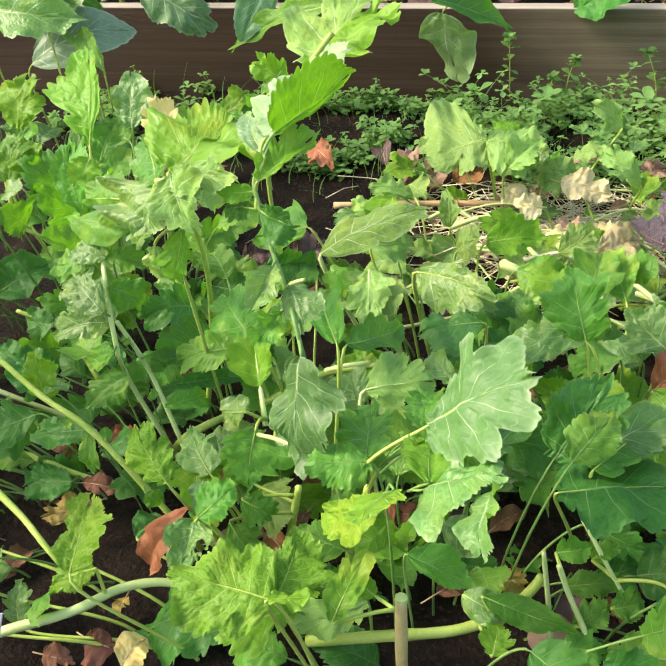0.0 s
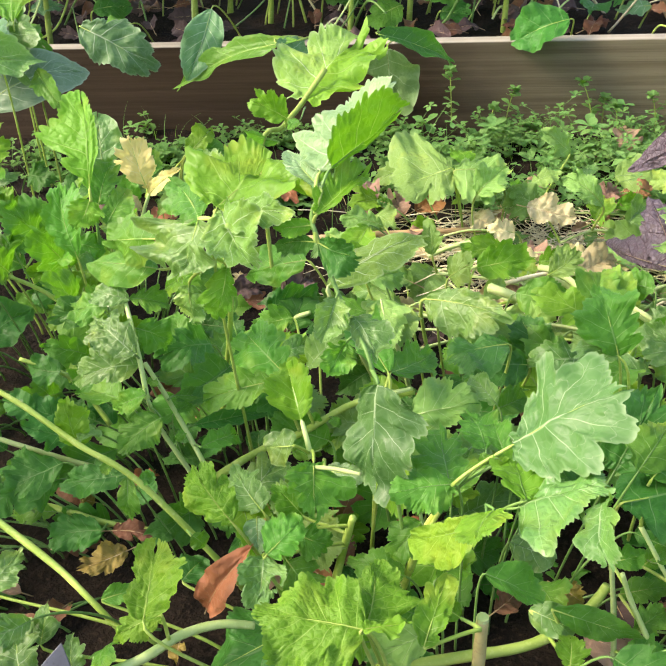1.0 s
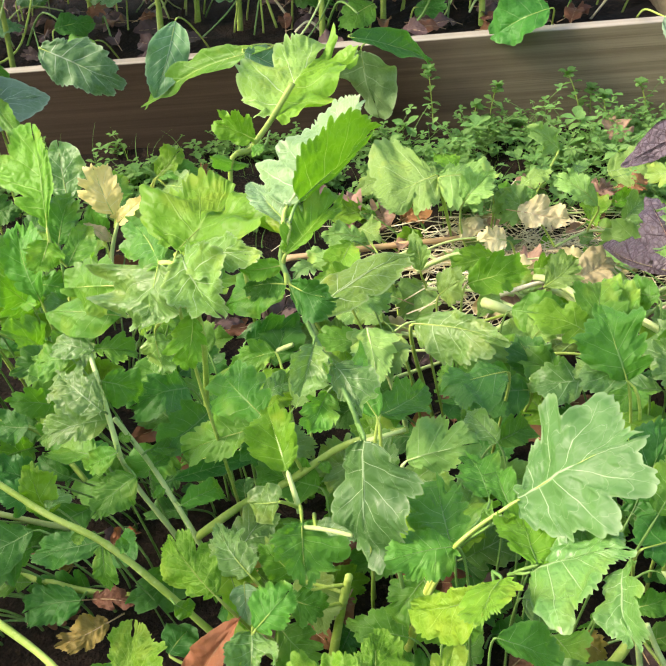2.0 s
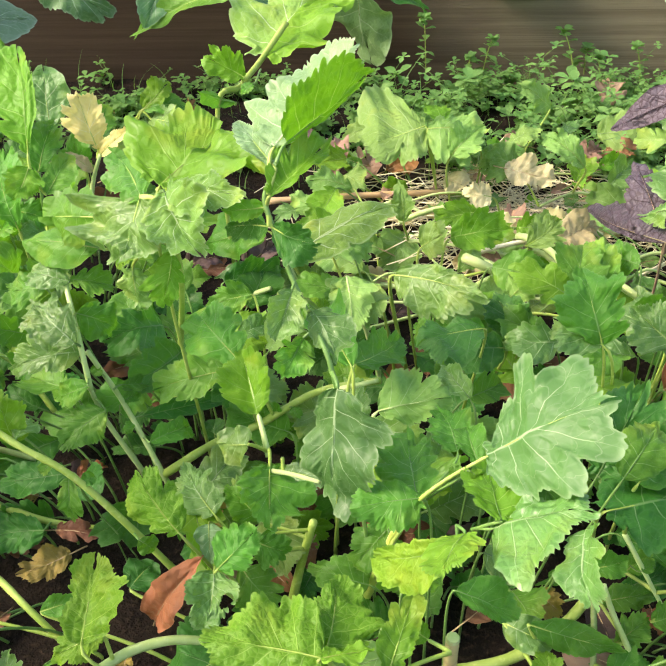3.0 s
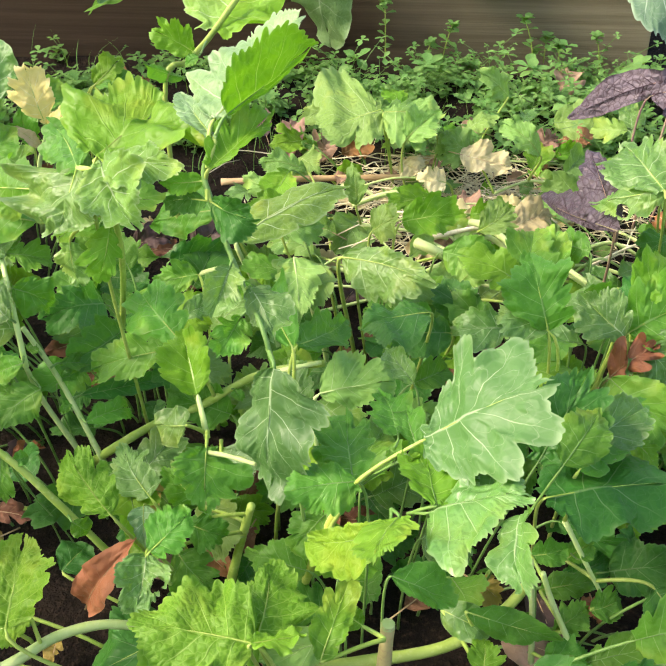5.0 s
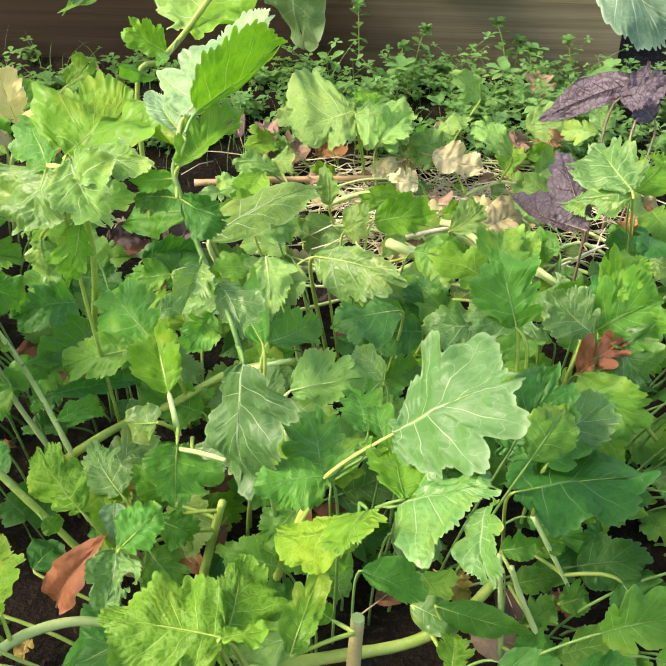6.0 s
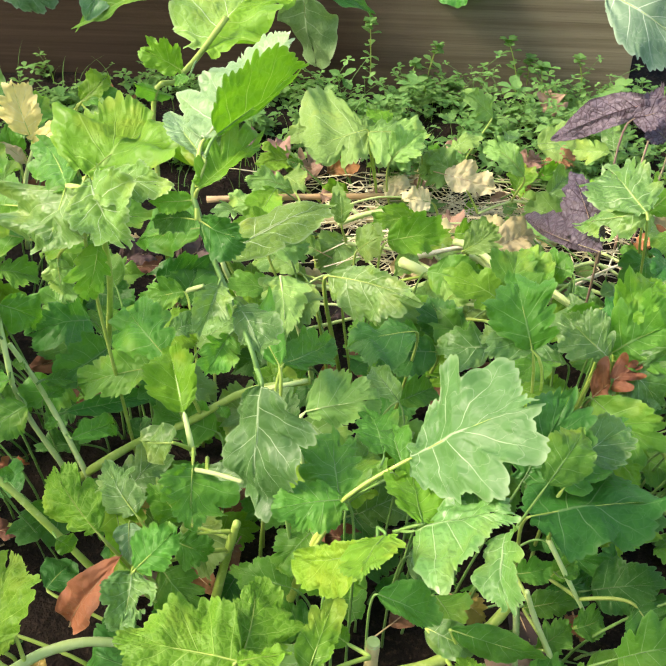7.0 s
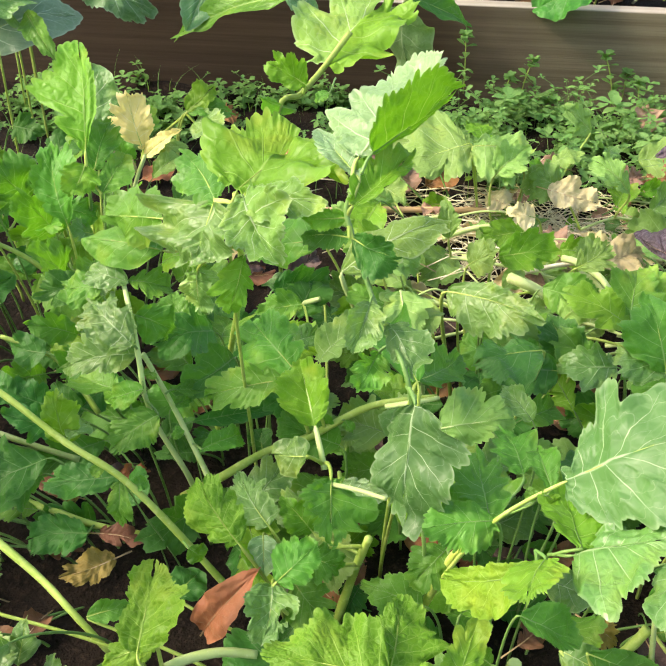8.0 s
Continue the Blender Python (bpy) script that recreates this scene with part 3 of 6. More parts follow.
leaf(PL, (-0.020, 0.595, 0.200), (0.015, 0.649, 0.180), 0.032, GREEN, stem=0.0011,form="mustard",start=(-0.044,0.637,0.165))
leaf(PL, (-0.157, 0.566, 0.220), (-0.167, 0.579, 0.280), 0.046, LIGHT, stem=0.0011,start=(-0.131,0.541,0.230))
leaf(PL, (-0.147, 0.552, 0.240), (-0.144, 0.595, 0.220), 0.029, PALE, stem=0.0011,start=(-0.149,0.545,0.240))
leaf(PL, (-0.100, 0.553, 0.190), (-0.188, 0.553, 0.170), 0.042, DARK, stem=0.0011,start=(-0.078,0.529,0.200))
leaf(PL, (-0.094, 0.537, 0.200), (-0.092, 0.517, 0.150), 0.030, GREEN, stem=0.0011,form="mustard",start=(-0.078,0.529,0.200))
leaf(PL, (-0.016, 0.499, 0.150), (-0.002, 0.501, 0.130), 0.024, GREEN, form="round",stem=0.0011,start=(-0.029,0.518,0.140))
leaf(PL, (-0.148, 0.549, 0.100), (-0.223, 0.548, 0.080), 0.058, DARK, stem=0.0011,start=(-0.148,0.571,0.090))
leaf(PM, (0.059, 0.662, 0.250), (-0.038, 0.669, 0.210), 0.054, GREEN, fold=0.1,start=(0.087,0.662,0.170))
leaf(PM, (0.078, 0.667, 0.250), (-0.004, 0.775, 0.250), 0.083, GREEN, form="fan",start=(0.104,0.668,0.178))
leaf(PM, (0.071, 0.716, 0.220), (0.056, 0.667, 0.170), 0.061, DARK, start=(0.104,0.668,0.178))
leaf(PM, (0.027, 0.682, 0.120), (0.021, 0.713, 0.130), 0.031, DARK, form="round",start=(0.037,0.651,0.150))
leaf(PM, (0.046, 0.878, 0.200), (-0.014, 0.864, 0.190), 0.049, GREEN, form="mustard")
leaf(PM, (0.054, 0.989, 0.160), (-0.024, 0.958, 0.170), 0.044, PALE, form="long")
leaf(PM, (0.138, 0.538, 0.220), (0.193, 0.521, 0.230), 0.030, SILVER, start=(0.133,0.557,0.220))
leaf(PM, (0.111, 0.518, 0.170), (0.075, 0.535, 0.200), 0.039, LIGHT, form="mustard",start=(0.162,0.511,0.150))
leaf(PM, (0.069, 0.502, 0.190), (0.028, 0.563, 0.200), 0.048, PALE, form="mustard")
leaf(PM, (0.065, 0.490, 0.190), (0.071, 0.455, 0.170), 0.032, SILVER, form="round")
leaf(PM, (0.107, 0.489, 0.170), (0.145, 0.493, 0.150), 0.043, GREEN, start=(0.165,0.510,0.165))
leaf(PM, (0.096, 0.472, 0.150), (0.137, 0.446, 0.120), 0.059, GREEN, form="lyrate",start=(0.158,0.512,0.135))
leaf(PM, (0.206, 0.579, 0.330), (0.169, 0.712, 0.300), 0.053, GREEN)
leaf(PM, (0.206, 0.617, 0.300), (0.248, 0.716, 0.260), 0.051, GREEN, form="mustard")
leaf(PR, (0.246, 0.485, 0.200), (0.212, 0.459, 0.170), 0.045, GREEN, stem=0.0012,start=(0.251,0.474,0.200))
leaf(PR, (0.312, 0.514, 0.280), (0.290, 0.588, 0.270), 0.050, GREEN, form="frilly",stem=0.0012,start=(0.264,0.451,0.250))
leaf(PR, (0.329, 0.447, 0.330), (0.318, 0.501, 0.330), 0.030, GREEN, form="mustard",stem=0.0012,start=(0.283,0.430,0.300))
leaf(PR, (0.324, 0.604, 0.270), (0.292, 0.648, 0.280), 0.033, PALE, form="mustard",stem=0.0012)
leaf(PR, (0.442, 0.501, 0.270), (0.491, 0.580, 0.320), 0.089, DARK, form="fan",stem=0.0012)
leaf(PR, (0.460, 0.477, 0.290), (0.498, 0.537, 0.310), 0.056, GREEN, stem=0.0012)
leaf(PF, (0.256, 0.321, 0.200), (0.277, 0.390, 0.230), 0.040, LIGHT, form="mustard",start=(0.309,0.350,0.195))
leaf(PF, (-0.014, 0.366, 0.170), (-0.063, 0.350, 0.150), 0.039, FRILL, form="frilly",start=(-0.011,0.367,0.128))
leaf(PF, (-0.105, 0.424, 0.120), (-0.062, 0.444, 0.120), 0.026, GREEN, form="long")
leaf(PF, (-0.028, 0.475, 0.100), (-0.010, 0.511, 0.100), 0.042, DARK, form="round")
leaf(PF, (0.361, 0.435, 0.130), (0.409, 0.419, 0.120), 0.036, PALE, form="round",start=(0.379,0.415,0.115))
leaf(PF, (0.383, 0.419, 0.150), (0.481, 0.431, 0.100), 0.032, GREEN, form="long",start=(0.392,0.422,0.120))
leaf(PF, (0.399, 0.372, 0.120), (0.400, 0.407, 0.130), 0.035, LIGHT, form="mustard",start=(0.379,0.415,0.115))
leaf(PD, (0.252, 0.901, 0.200), (0.356, 0.865, 0.190), 0.075, LIMY, form="lyrate")
leaf(PD, (0.368, 0.792, 0.190), (0.279, 0.772, 0.200), 0.063, DARK)
leaf(PD, (0.387, 0.823, 0.180), (0.357, 0.869, 0.220), 0.058, DARK)
leaf(PD, (0.201, 0.883, 0.220), (0.176, 0.799, 0.200), 0.081, LIMY)
leaf(PD, (0.382, 0.914, 0.180), (0.416, 0.916, 0.220), 0.050, LIMY)
leaf(PD, (0.410, 1.056, 0.170), (0.456, 1.079, 0.200), 0.055, LIMY, form="lyrate",start=(0.422,1.109,0.130))
leaf(PD, (0.260, 1.063, 0.160), (0.301, 1.047, 0.200), 0.063, LIMY)
leaf(PD, (0.229, 1.183, 0.130), (0.220, 1.209, 0.190), 0.039, LIMY, form="long",start=(0.235,1.208,0.080))
leaf(PD, (0.302, 1.073, 0.170), (0.392, 1.085, 0.180), 0.070, LIGHT)
leaf(PD, (0.130, 1.377, 0.080), (0.050, 1.367, 0.100), 0.055, LIMY, form="lyrate")
leaf(PD, (0.088, 1.287, 0.080), (0.027, 1.320, 0.100), 0.044, LIMY)
leaf(PE, (0.301, 1.369, 0.150), (0.355, 1.401, 0.190), 0.074, LIMY, fold=0.5)
leaf(PE, (0.526, 1.384, 0.120), (0.459, 1.407, 0.170), 0.055, LIMY, form="lyrate",start=(0.513,1.403,0.060))
leaf(PE, (0.368, 1.299, 0.110), (0.322, 1.290, 0.120), 0.060, CREAM, start=(0.387,1.322,0.055))
leaf(PE, (0.415, 1.416, 0.100), (0.362, 1.419, 0.130), 0.085, LIMY, form="lyrate",start=(0.454,1.373,0.050))
leaf(PE, (0.492, 1.702, 0.080), (0.429, 1.684, 0.140), 0.061, LIMY, form="long")
leaf(PG, (0.462, 0.673, 0.290), (0.442, 0.734, 0.350), 0.079, GREEN)
leaf(PG, (0.462, 0.673, 0.290), (0.412, 0.705, 0.300), 0.060, PALE)
leaf(PG, (0.507, 0.894, 0.200), (0.475, 0.981, 0.220), 0.065, GREEN, form="lyrate")
leaf(PG, (0.553, 0.721, 0.250), (0.502, 0.760, 0.280), 0.068, PALE)
leaf(PG, (0.559, 0.729, 0.250), (0.631, 0.750, 0.280), 0.094, GREEN, holes=2,fine=(96,33))
leaf(PG, (0.565, 0.727, 0.240), (0.619, 0.698, 0.200), 0.083, PALE, start=(0.577,0.760,0.170))
leaf(PG, (0.577, 0.787, 0.250), (0.629, 0.844, 0.280), 0.073, LIGHT, start=(0.577,0.760,0.170))
leaf(PG, (0.478, 0.532, 0.250), (0.551, 0.583, 0.270), 0.066, PALE, start=(0.474,0.493,0.200))
leaf(PG, (0.548, 0.590, 0.220), (0.574, 0.569, 0.200), 0.031, LIGHT)
leaf(PG, (0.562, 0.459, 0.150), (0.586, 0.437, 0.130), 0.062, DARK, start=(0.512,0.485,0.125))
leaf(PG, (0.479, 0.542, 0.220), (0.456, 0.564, 0.220), 0.034, PALE, form="lyrate",start=(0.474,0.493,0.200))
leaf(PH, (0.677, 1.137, 0.200), (0.732, 1.208, 0.220), 0.080, LIGHT, holes=4,fine=(96,33))
leaf(PH, (0.627, 1.073, 0.060), (0.692, 1.016, 0.120), 0.038, PALE, form="long")
leaf(PP, (0.674, 1.323, 0.260), (0.746, 1.303, 0.300), 0.077, PURPLE, stalk=STEM_PURPLE)
leaf(PP, (0.737, 1.336, 0.220), (0.699, 1.347, 0.250), 0.058, PURPLE, stalk=STEM_PURPLE)
leaf(PQ, (-0.593, 1.908, 0.300), (-0.424, 1.897, 0.200), 0.126, BLUE, form="frilly",hint=(0.1,-1,0.6),fold=0.2,ruffle=0.06,start=(-0.573,2.140,0.170))
leaf(PQ, (-0.288, 1.921, 0.330), (-0.337, 1.821, 0.200), 0.085, BLUE, form="oval",hint=(0.3,-1,0.6),fold=0.4,start=(-0.268,2.140,0.170))
leaf(PV, (-0.077, 1.784, 0.300), (-0.378, 1.850, 0.170), 0.065, GREEN, form="long",droop=0.0,arch=0.06,hint=(-0.2,-0.6,1),start=(-0.057,2.140,0.170))
leaf(PV, (-0.120, 1.773, 0.300), (-0.054, 1.841, 0.220), 0.071, BLUE, start=(-0.100,2.140,0.170))
leaf(PV, (0.090, 1.817, 0.300), (0.257, 1.941, 0.200), 0.062, DARK, form="oval",start=(0.110,2.140,0.170))
leaf(PW, (0.497, 1.991, 0.270), (0.375, 2.006, 0.210), 0.102, DARK, form="round",hint=(0,-0.8,1),start=(0.517,2.140,0.170))
leaf(PV, (0.100, 1.912, 0.240), (0.124, 1.996, 0.060), 0.137, SILVER, hint=(-0.3,-1,0.7),fold=0.05,form="round",start=(0.120,2.140,0.170))
leaf(PX, (0.677, 1.702, 0.330), (0.836, 1.651, 0.240), 0.168, FROST, hint=(-0.2,-1,0.8),fold=0.1,ruffle=0.06,start=(0.697,2.140,0.170))
leaf(PK, (-0.644, 1.470, 0.280), (-0.462, 1.580, 0.320), 0.126, FROST, form="oval",hint=(-0.1,-1,0.9),fold=0.1,ruffle=0.03,start=(-0.684,1.560,0.030))
leaf(PK, (-0.656, 1.690, 0.380), (-0.529, 1.453, 0.340), 0.157, PALE, hint=(0,-1,0.7),start=(-0.696,1.780,0.030))
leaf(PK, (-0.584, 1.556, 0.420), (-0.684, 1.849, 0.450), 0.130, LIGHT, start=(-0.624,1.646,0.030))
leaf(PK, (-0.570, 1.433, 0.380), (-0.686, 1.600, 0.400), 0.121, BLUE, start=(-0.610,1.523,0.030))
leaf(PK, (-0.525, 1.481, 0.350), (-0.443, 1.385, 0.300), 0.051, GREEN, form="long",hint=(0,-1,0.7),start=(-0.565,1.571,0.030))
leaf(PB, (-0.406, 1.103, 0.200), (-0.445, 1.067, 0.280), 0.102, GREEN, start=(-0.423,1.110,0.185))
leaf(PB, (-0.421, 0.993, 0.200), (-0.442, 0.958, 0.250), 0.079, GREEN)
leaf(PF, (-0.165, 0.329, 0.100), (-0.184, 0.390, 0.130), 0.055, PALE, form="frilly")
leaf(PF, (-0.161, 0.374, 0.100), (-0.162, 0.412, 0.130), 0.034, PALE, form="long")
leaf(PF, (-0.118, 0.348, 0.080), (-0.128, 0.385, 0.110), 0.037, PALE, form="mustard")
leaf(PF, (-0.246, 0.437, 0.110), (-0.220, 0.489, 0.130), 0.058, PALE)
leaf(PE, (0.349, 1.454, 0.120), (0.281, 1.460, 0.140), 0.087, LIGHT, form="lyrate")
leaf(PE, (0.409, 1.463, 0.100), (0.357, 1.413, 0.100), 0.070, LIMY, start=(0.467,1.493,0.050))
leaf(PE, (0.116, 1.527, 0.060), (0.051, 1.468, 0.080), 0.067, LIGHT, form="lyrate")
leaf(PE, (0.106, 1.460, 0.060), (0.150, 1.399, 0.060), 0.062, LIMY)
leaf(PD, (0.348, 1.233, 0.120), (0.275, 1.169, 0.140), 0.062, LIGHT, form="lyrate",start=(0.327,1.241,0.130))
leaf(PD, (0.469, 1.221, 0.100), (0.412, 1.160, 0.120), 0.054, LIMY, start=(0.411,1.194,0.060))
leaf(PQ, (-0.522, 2.054, 0.260), (-0.585, 1.993, 0.240), 0.082, GREEN, hint=(0,-1,0.8),start=(-0.502,2.154,0.170))
leaf(PK, (-0.638, 1.725, 0.360), (-0.540, 1.586, 0.360), 0.052, GREEN, start=(-0.678,1.815,0.030))
leaf(PG, (0.450, 0.500, 0.140), (0.486, 0.505, 0.150), 0.033, GREEN, start=(0.464,0.453,0.140))
leaf(PG, (0.487, 0.514, 0.120), (0.513, 0.522, 0.140), 0.029, GREEN, start=(0.512,0.485,0.125))
leaf(PG, (0.462, 0.490, 0.100), (0.523, 0.507, 0.100), 0.033, GREEN, start=(0.483,0.444,0.095))
leaf(PG, (0.472, 0.447, 0.090), (0.510, 0.474, 0.100), 0.040, GREEN, form="lyrate",start=(0.483,0.444,0.095))
leaf(PG, (0.463, 0.424, 0.080), (0.508, 0.428, 0.080), 0.044, GREEN, start=(0.452,0.433,0.075))
leaf(PG, (0.510, 0.468, 0.100), (0.545, 0.487, 0.100), 0.040, GREEN, start=(0.524,0.485,0.100))
leaf(PD, (0.135, 1.024, 0.180), (0.193, 1.060, 0.170), 0.070, LIMY)
leaf(PK, (-0.699, 1.443, 0.400), (-0.490, 1.452, 0.380), 0.104, PALE, hint=(0,-1,0.8),start=(-0.739,1.533,0.030))
leaf(PK, (-0.478, 0.928, 0.100), (-0.403, 1.004, 0.130), 0.088, DARK, form="oval",start=(-0.518,1.018,0.030))
leaf(PB, (-0.548, 1.225, 0.260), (-0.544, 1.292, 0.340), 0.111, LIGHT, form="fan")
leaf(PB, (-0.530, 1.131, 0.200), (-0.519, 1.183, 0.280), 0.101, GREEN)
leaf(PB, (-0.467, 1.146, 0.220), (-0.520, 1.166, 0.260), 0.073, LIGHT, start=(-0.442,1.109,0.200))
leaf(PB, (-0.417, 1.044, 0.180), (-0.482, 1.059, 0.200), 0.071, GREEN, form="lyrate",start=(-0.417,1.110,0.180))
leaf(PL, (-0.069, 0.660, 0.200), (-0.051, 0.676, 0.200), 0.017, GREEN, stem=0.0008,form="mustard")
leaf(PL, (-0.080, 0.648, 0.250), (-0.097, 0.658, 0.250), 0.014, GREEN, stem=0.0008,form="mustard",start=(-0.081,0.655,0.240))
leaf(PL, (-0.054, 0.647, 0.180), (-0.068, 0.639, 0.170), 0.015, GREEN, stem=0.0008,form="mustard")
leaf(PL, (-0.078, 0.529, 0.200), (-0.065, 0.539, 0.200), 0.016, GREEN, stem=0.0008,form="round")
leaf(PL, (-0.109, 0.537, 0.220), (-0.121, 0.531, 0.210), 0.015, GREEN, stem=0.0008,form="mustard")
leaf(PM, (0.126, 0.671, 0.190), (0.136, 0.662, 0.180), 0.016, GREEN, stem=0.0008,form="mustard",start=(0.120,0.675,0.185))
leaf(PT, (0.165, 0.607, 0.380), (0.150, 0.616, 0.360), 0.017, GREEN, stem=0.0008,form="mustard",start=(0.170,0.614,0.370))
leaf(PT, (0.093, 0.789, 0.530), (0.079, 0.785, 0.520), 0.018, GREEN, stem=0.0008,form="mustard",start=(0.097,0.816,0.535))
leaf(PR, (0.311, 0.415, 0.345), (0.305, 0.427, 0.350), 0.013, GREEN, stem=0.0008,form="mustard",start=(0.283,0.430,0.300))
leaf(PR, (0.321, 0.413, 0.355), (0.330, 0.414, 0.345), 0.012, LIGHT, stem=0.0008,form="mustard",start=(0.283,0.430,0.300))
leaf(PG, (0.448, 0.433, 0.120), (0.442, 0.447, 0.120), 0.014, GREEN, stem=0.0008,form="round")
leaf(PG, (0.494, 0.482, 0.160), (0.508, 0.493, 0.160), 0.013, GREEN, stem=0.0008,form="round")
leaf(PF, (0.289, 0.359, 0.200), (0.269, 0.368, 0.210), 0.022, LIGHT, form="frilly",start=(0.309,0.350,0.195))

leaf(PN, (0.052, 1.070, 0.446), (0.132, 1.220, 0.507), 0.0, RIBBED, left=(0.014, 1.170, 0.485), right=(0.166, 1.100, 0.478), form="fan", fold=0.0, under=LIGHT, stem=0)
leaf(PN, (0.034, 1.020, 0.439), (-0.016, 1.020, 0.466), 0.0, LIGHT, left=(0.000, 1.010, 0.436), right=(0.023, 1.020, 0.483), form="fan", fold=0.05, stem=0.0015, start=(0.029, 1.030, 0.422))
leaf(PN, (0.020, 1.020, 0.404), (-0.018, 0.980, 0.438), 0.0, GREEN, left=(-0.004, 1.020, 0.414), right=(-0.001, 1.000, 0.406), form="long", stem=0.0012, start=(0.017, 1.030, 0.396))
leaf(PT, (0.142, 0.615, 0.547), (0.211, 0.710, 0.607), 0.0, SILVER, left=(0.108, 0.700, 0.558), right=(0.191, 0.650, 0.578), form="frilly", fold=0.0, ruffle=0.05, deeper=0.9, cup=0.0, start=(0.139, 0.585, 0.516))
leaf(PT, (0.155, 0.606, 0.556), (0.228, 0.650, 0.605), 0.0, LIGHT, left=(0.162, 0.600, 0.615), right=(0.193, 0.635, 0.573), form="mustard", fold=0.0, ruffle=0.03, deeper=0.3, cup=0.0, stem=0.0012, start=(0.147, 0.590, 0.544))
leaf(PT, (0.141, 0.583, 0.516), (0.190, 0.645, 0.543), 0.0, LIGHT, left=(0.128, 0.600, 0.545), right=(0.167, 0.590, 0.529), form="fan", ruffle=0.14, start=(0.135, 0.585, 0.501))
leaf(PT, (0.144, 0.600, 0.535), (0.095, 0.690, 0.537), 0.0, SILVER, left=(0.124, 0.660, 0.546), right=(0.116, 0.620, 0.535), form="mustard", start=(0.139, 0.585, 0.516))
leaf(PT, (0.143, 0.570, 0.491), (0.185, 0.552, 0.485), 0.0, DARK, left=(0.166, 0.560, 0.503), right=(0.162, 0.550, 0.464), form="mustard", start=(0.138, 0.580, 0.499))
leaf(PT, (0.139, 0.570, 0.492), (0.091, 0.600, 0.470), 0.0, DARK, left=(0.113, 0.590, 0.488), right=(0.115, 0.580, 0.467), form="mustard", start=(0.138, 0.580, 0.499))
leaf(PT, (0.134, 0.583, 0.504), (0.095, 0.580, 0.502), 0.0, LIGHT, left=(0.116, 0.585, 0.513), right=(0.116, 0.575, 0.493), form="mustard", start=(0.136, 0.583, 0.500))
leaf(PT, (0.162, 0.535, 0.449), (0.152, 0.490, 0.425), 0.0, PALE, left=(0.144, 0.500, 0.447), right=(0.175, 0.500, 0.439), form="mustard", stem=0.0012, start=(0.163, 0.545, 0.450))
leaf(PT, (0.180, 0.525, 0.434), (0.206, 0.480, 0.413), 0.0, PALE, left=(0.185, 0.490, 0.422), right=(0.215, 0.510, 0.427), form="mustard", stem=0.0012, start=(0.175, 0.530, 0.429))
leaf(PT, (0.172, 0.515, 0.410), (0.157, 0.470, 0.399), 0.0, GREEN, left=(0.148, 0.480, 0.420), right=(0.185, 0.480, 0.404), form="lyrate", stem=0.0012, start=(0.180, 0.520, 0.415))
leaf(PD, (0.095, 0.900, 0.239), (0.231, 1.030, 0.252), 0.0, RIBBED, left=(0.144, 1.000, 0.247), right=(0.171, 0.920, 0.229), form="long", ruffle=0.05, fold=0.1, stem=0.003, stalk=STALK_WHITE)
leaf(PD, (0.053, 0.980, 0.235), (-0.056, 1.020, 0.185), 0.0, GREEN, left=(-0.016, 1.060, 0.216), right=(0.007, 0.980, 0.192), form="oval")
leaf(PD, (0.173, 0.860, 0.243), (0.187, 0.780, 0.206), 0.0, LIMY, left=(0.146, 0.820, 0.226), right=(0.214, 0.820, 0.224), form="mustard", fold=0.2, stem=0.003, stalk=STALK_WHITE)
leaf(PD, (0.230, 0.895, 0.224), (0.347, 0.812, 0.248), 0.0, PALE, left=(0.296, 0.870, 0.253), right=(0.284, 0.820, 0.202), form="mustard", stem=0.0025)
leaf(PD, (0.340, 0.740, 0.258), (0.262, 0.720, 0.250), 0.0, DARK, left=(0.303, 0.760, 0.253), right=(0.300, 0.680, 0.254), form="mustard")
leaf(PE, (0.254, 1.430, 0.174), (0.149, 1.400, 0.148), 0.0, LIMY, left=(0.183, 1.540, 0.188), right=(0.245, 1.360, 0.135), form="fan", deeper=1.2, ruffle=0.05, crinkle=0.002, seed=955)
leaf(PE, (0.261, 1.420, 0.174), (0.366, 1.410, 0.176), 0.0, LIMY, left=(0.315, 1.450, 0.184), right=(0.302, 1.360, 0.130), form="fan", deeper=1.0, ruffle=0.10)
leaf(PA, (0.030, 0.620, 0.504), (0.079, 0.700, 0.522), 0.0, LIGHT, left=(-0.001, 0.715, 0.537), right=(0.126, 0.585, 0.531), form="fan", fold=0.0, deeper=0.6, ruffle=0.07)
leaf(PA, (0.038, 0.606, 0.506), (0.120, 0.580, 0.516), 0.0, RIBBED, left=(0.081, 0.605, 0.523), right=(0.080, 0.570, 0.496), form="frilly", crinkle=0.02, stem=0.0012, start=(0.028, 0.620, 0.495))
leaf(PA, (0.040, 0.600, 0.508), (0.081, 0.548, 0.473), 0.0, RIBBED, left=(0.106, 0.545, 0.511), right=(0.040, 0.550, 0.486), form="fan", deeper=0.7, ruffle=0.07, stem=0.0012, start=(0.028, 0.620, 0.495))
leaf(PA, (0.004, 0.635, 0.483), (-0.013, 0.595, 0.427), 0.0, PALE, left=(0.034, 0.585, 0.468), right=(-0.080, 0.675, 0.441), form="frilly", crinkle=0.006, deeper=1.2, fold=0.0, seed=918, start=(0.024, 0.620, 0.490))
leaf(PA, (0.005, 0.635, 0.484), (-0.052, 0.730, 0.483), 0.0, GREEN, left=(-0.063, 0.700, 0.467), right=(0.004, 0.690, 0.499), form="fan", deeper=0.7, start=(0.024, 0.620, 0.490))
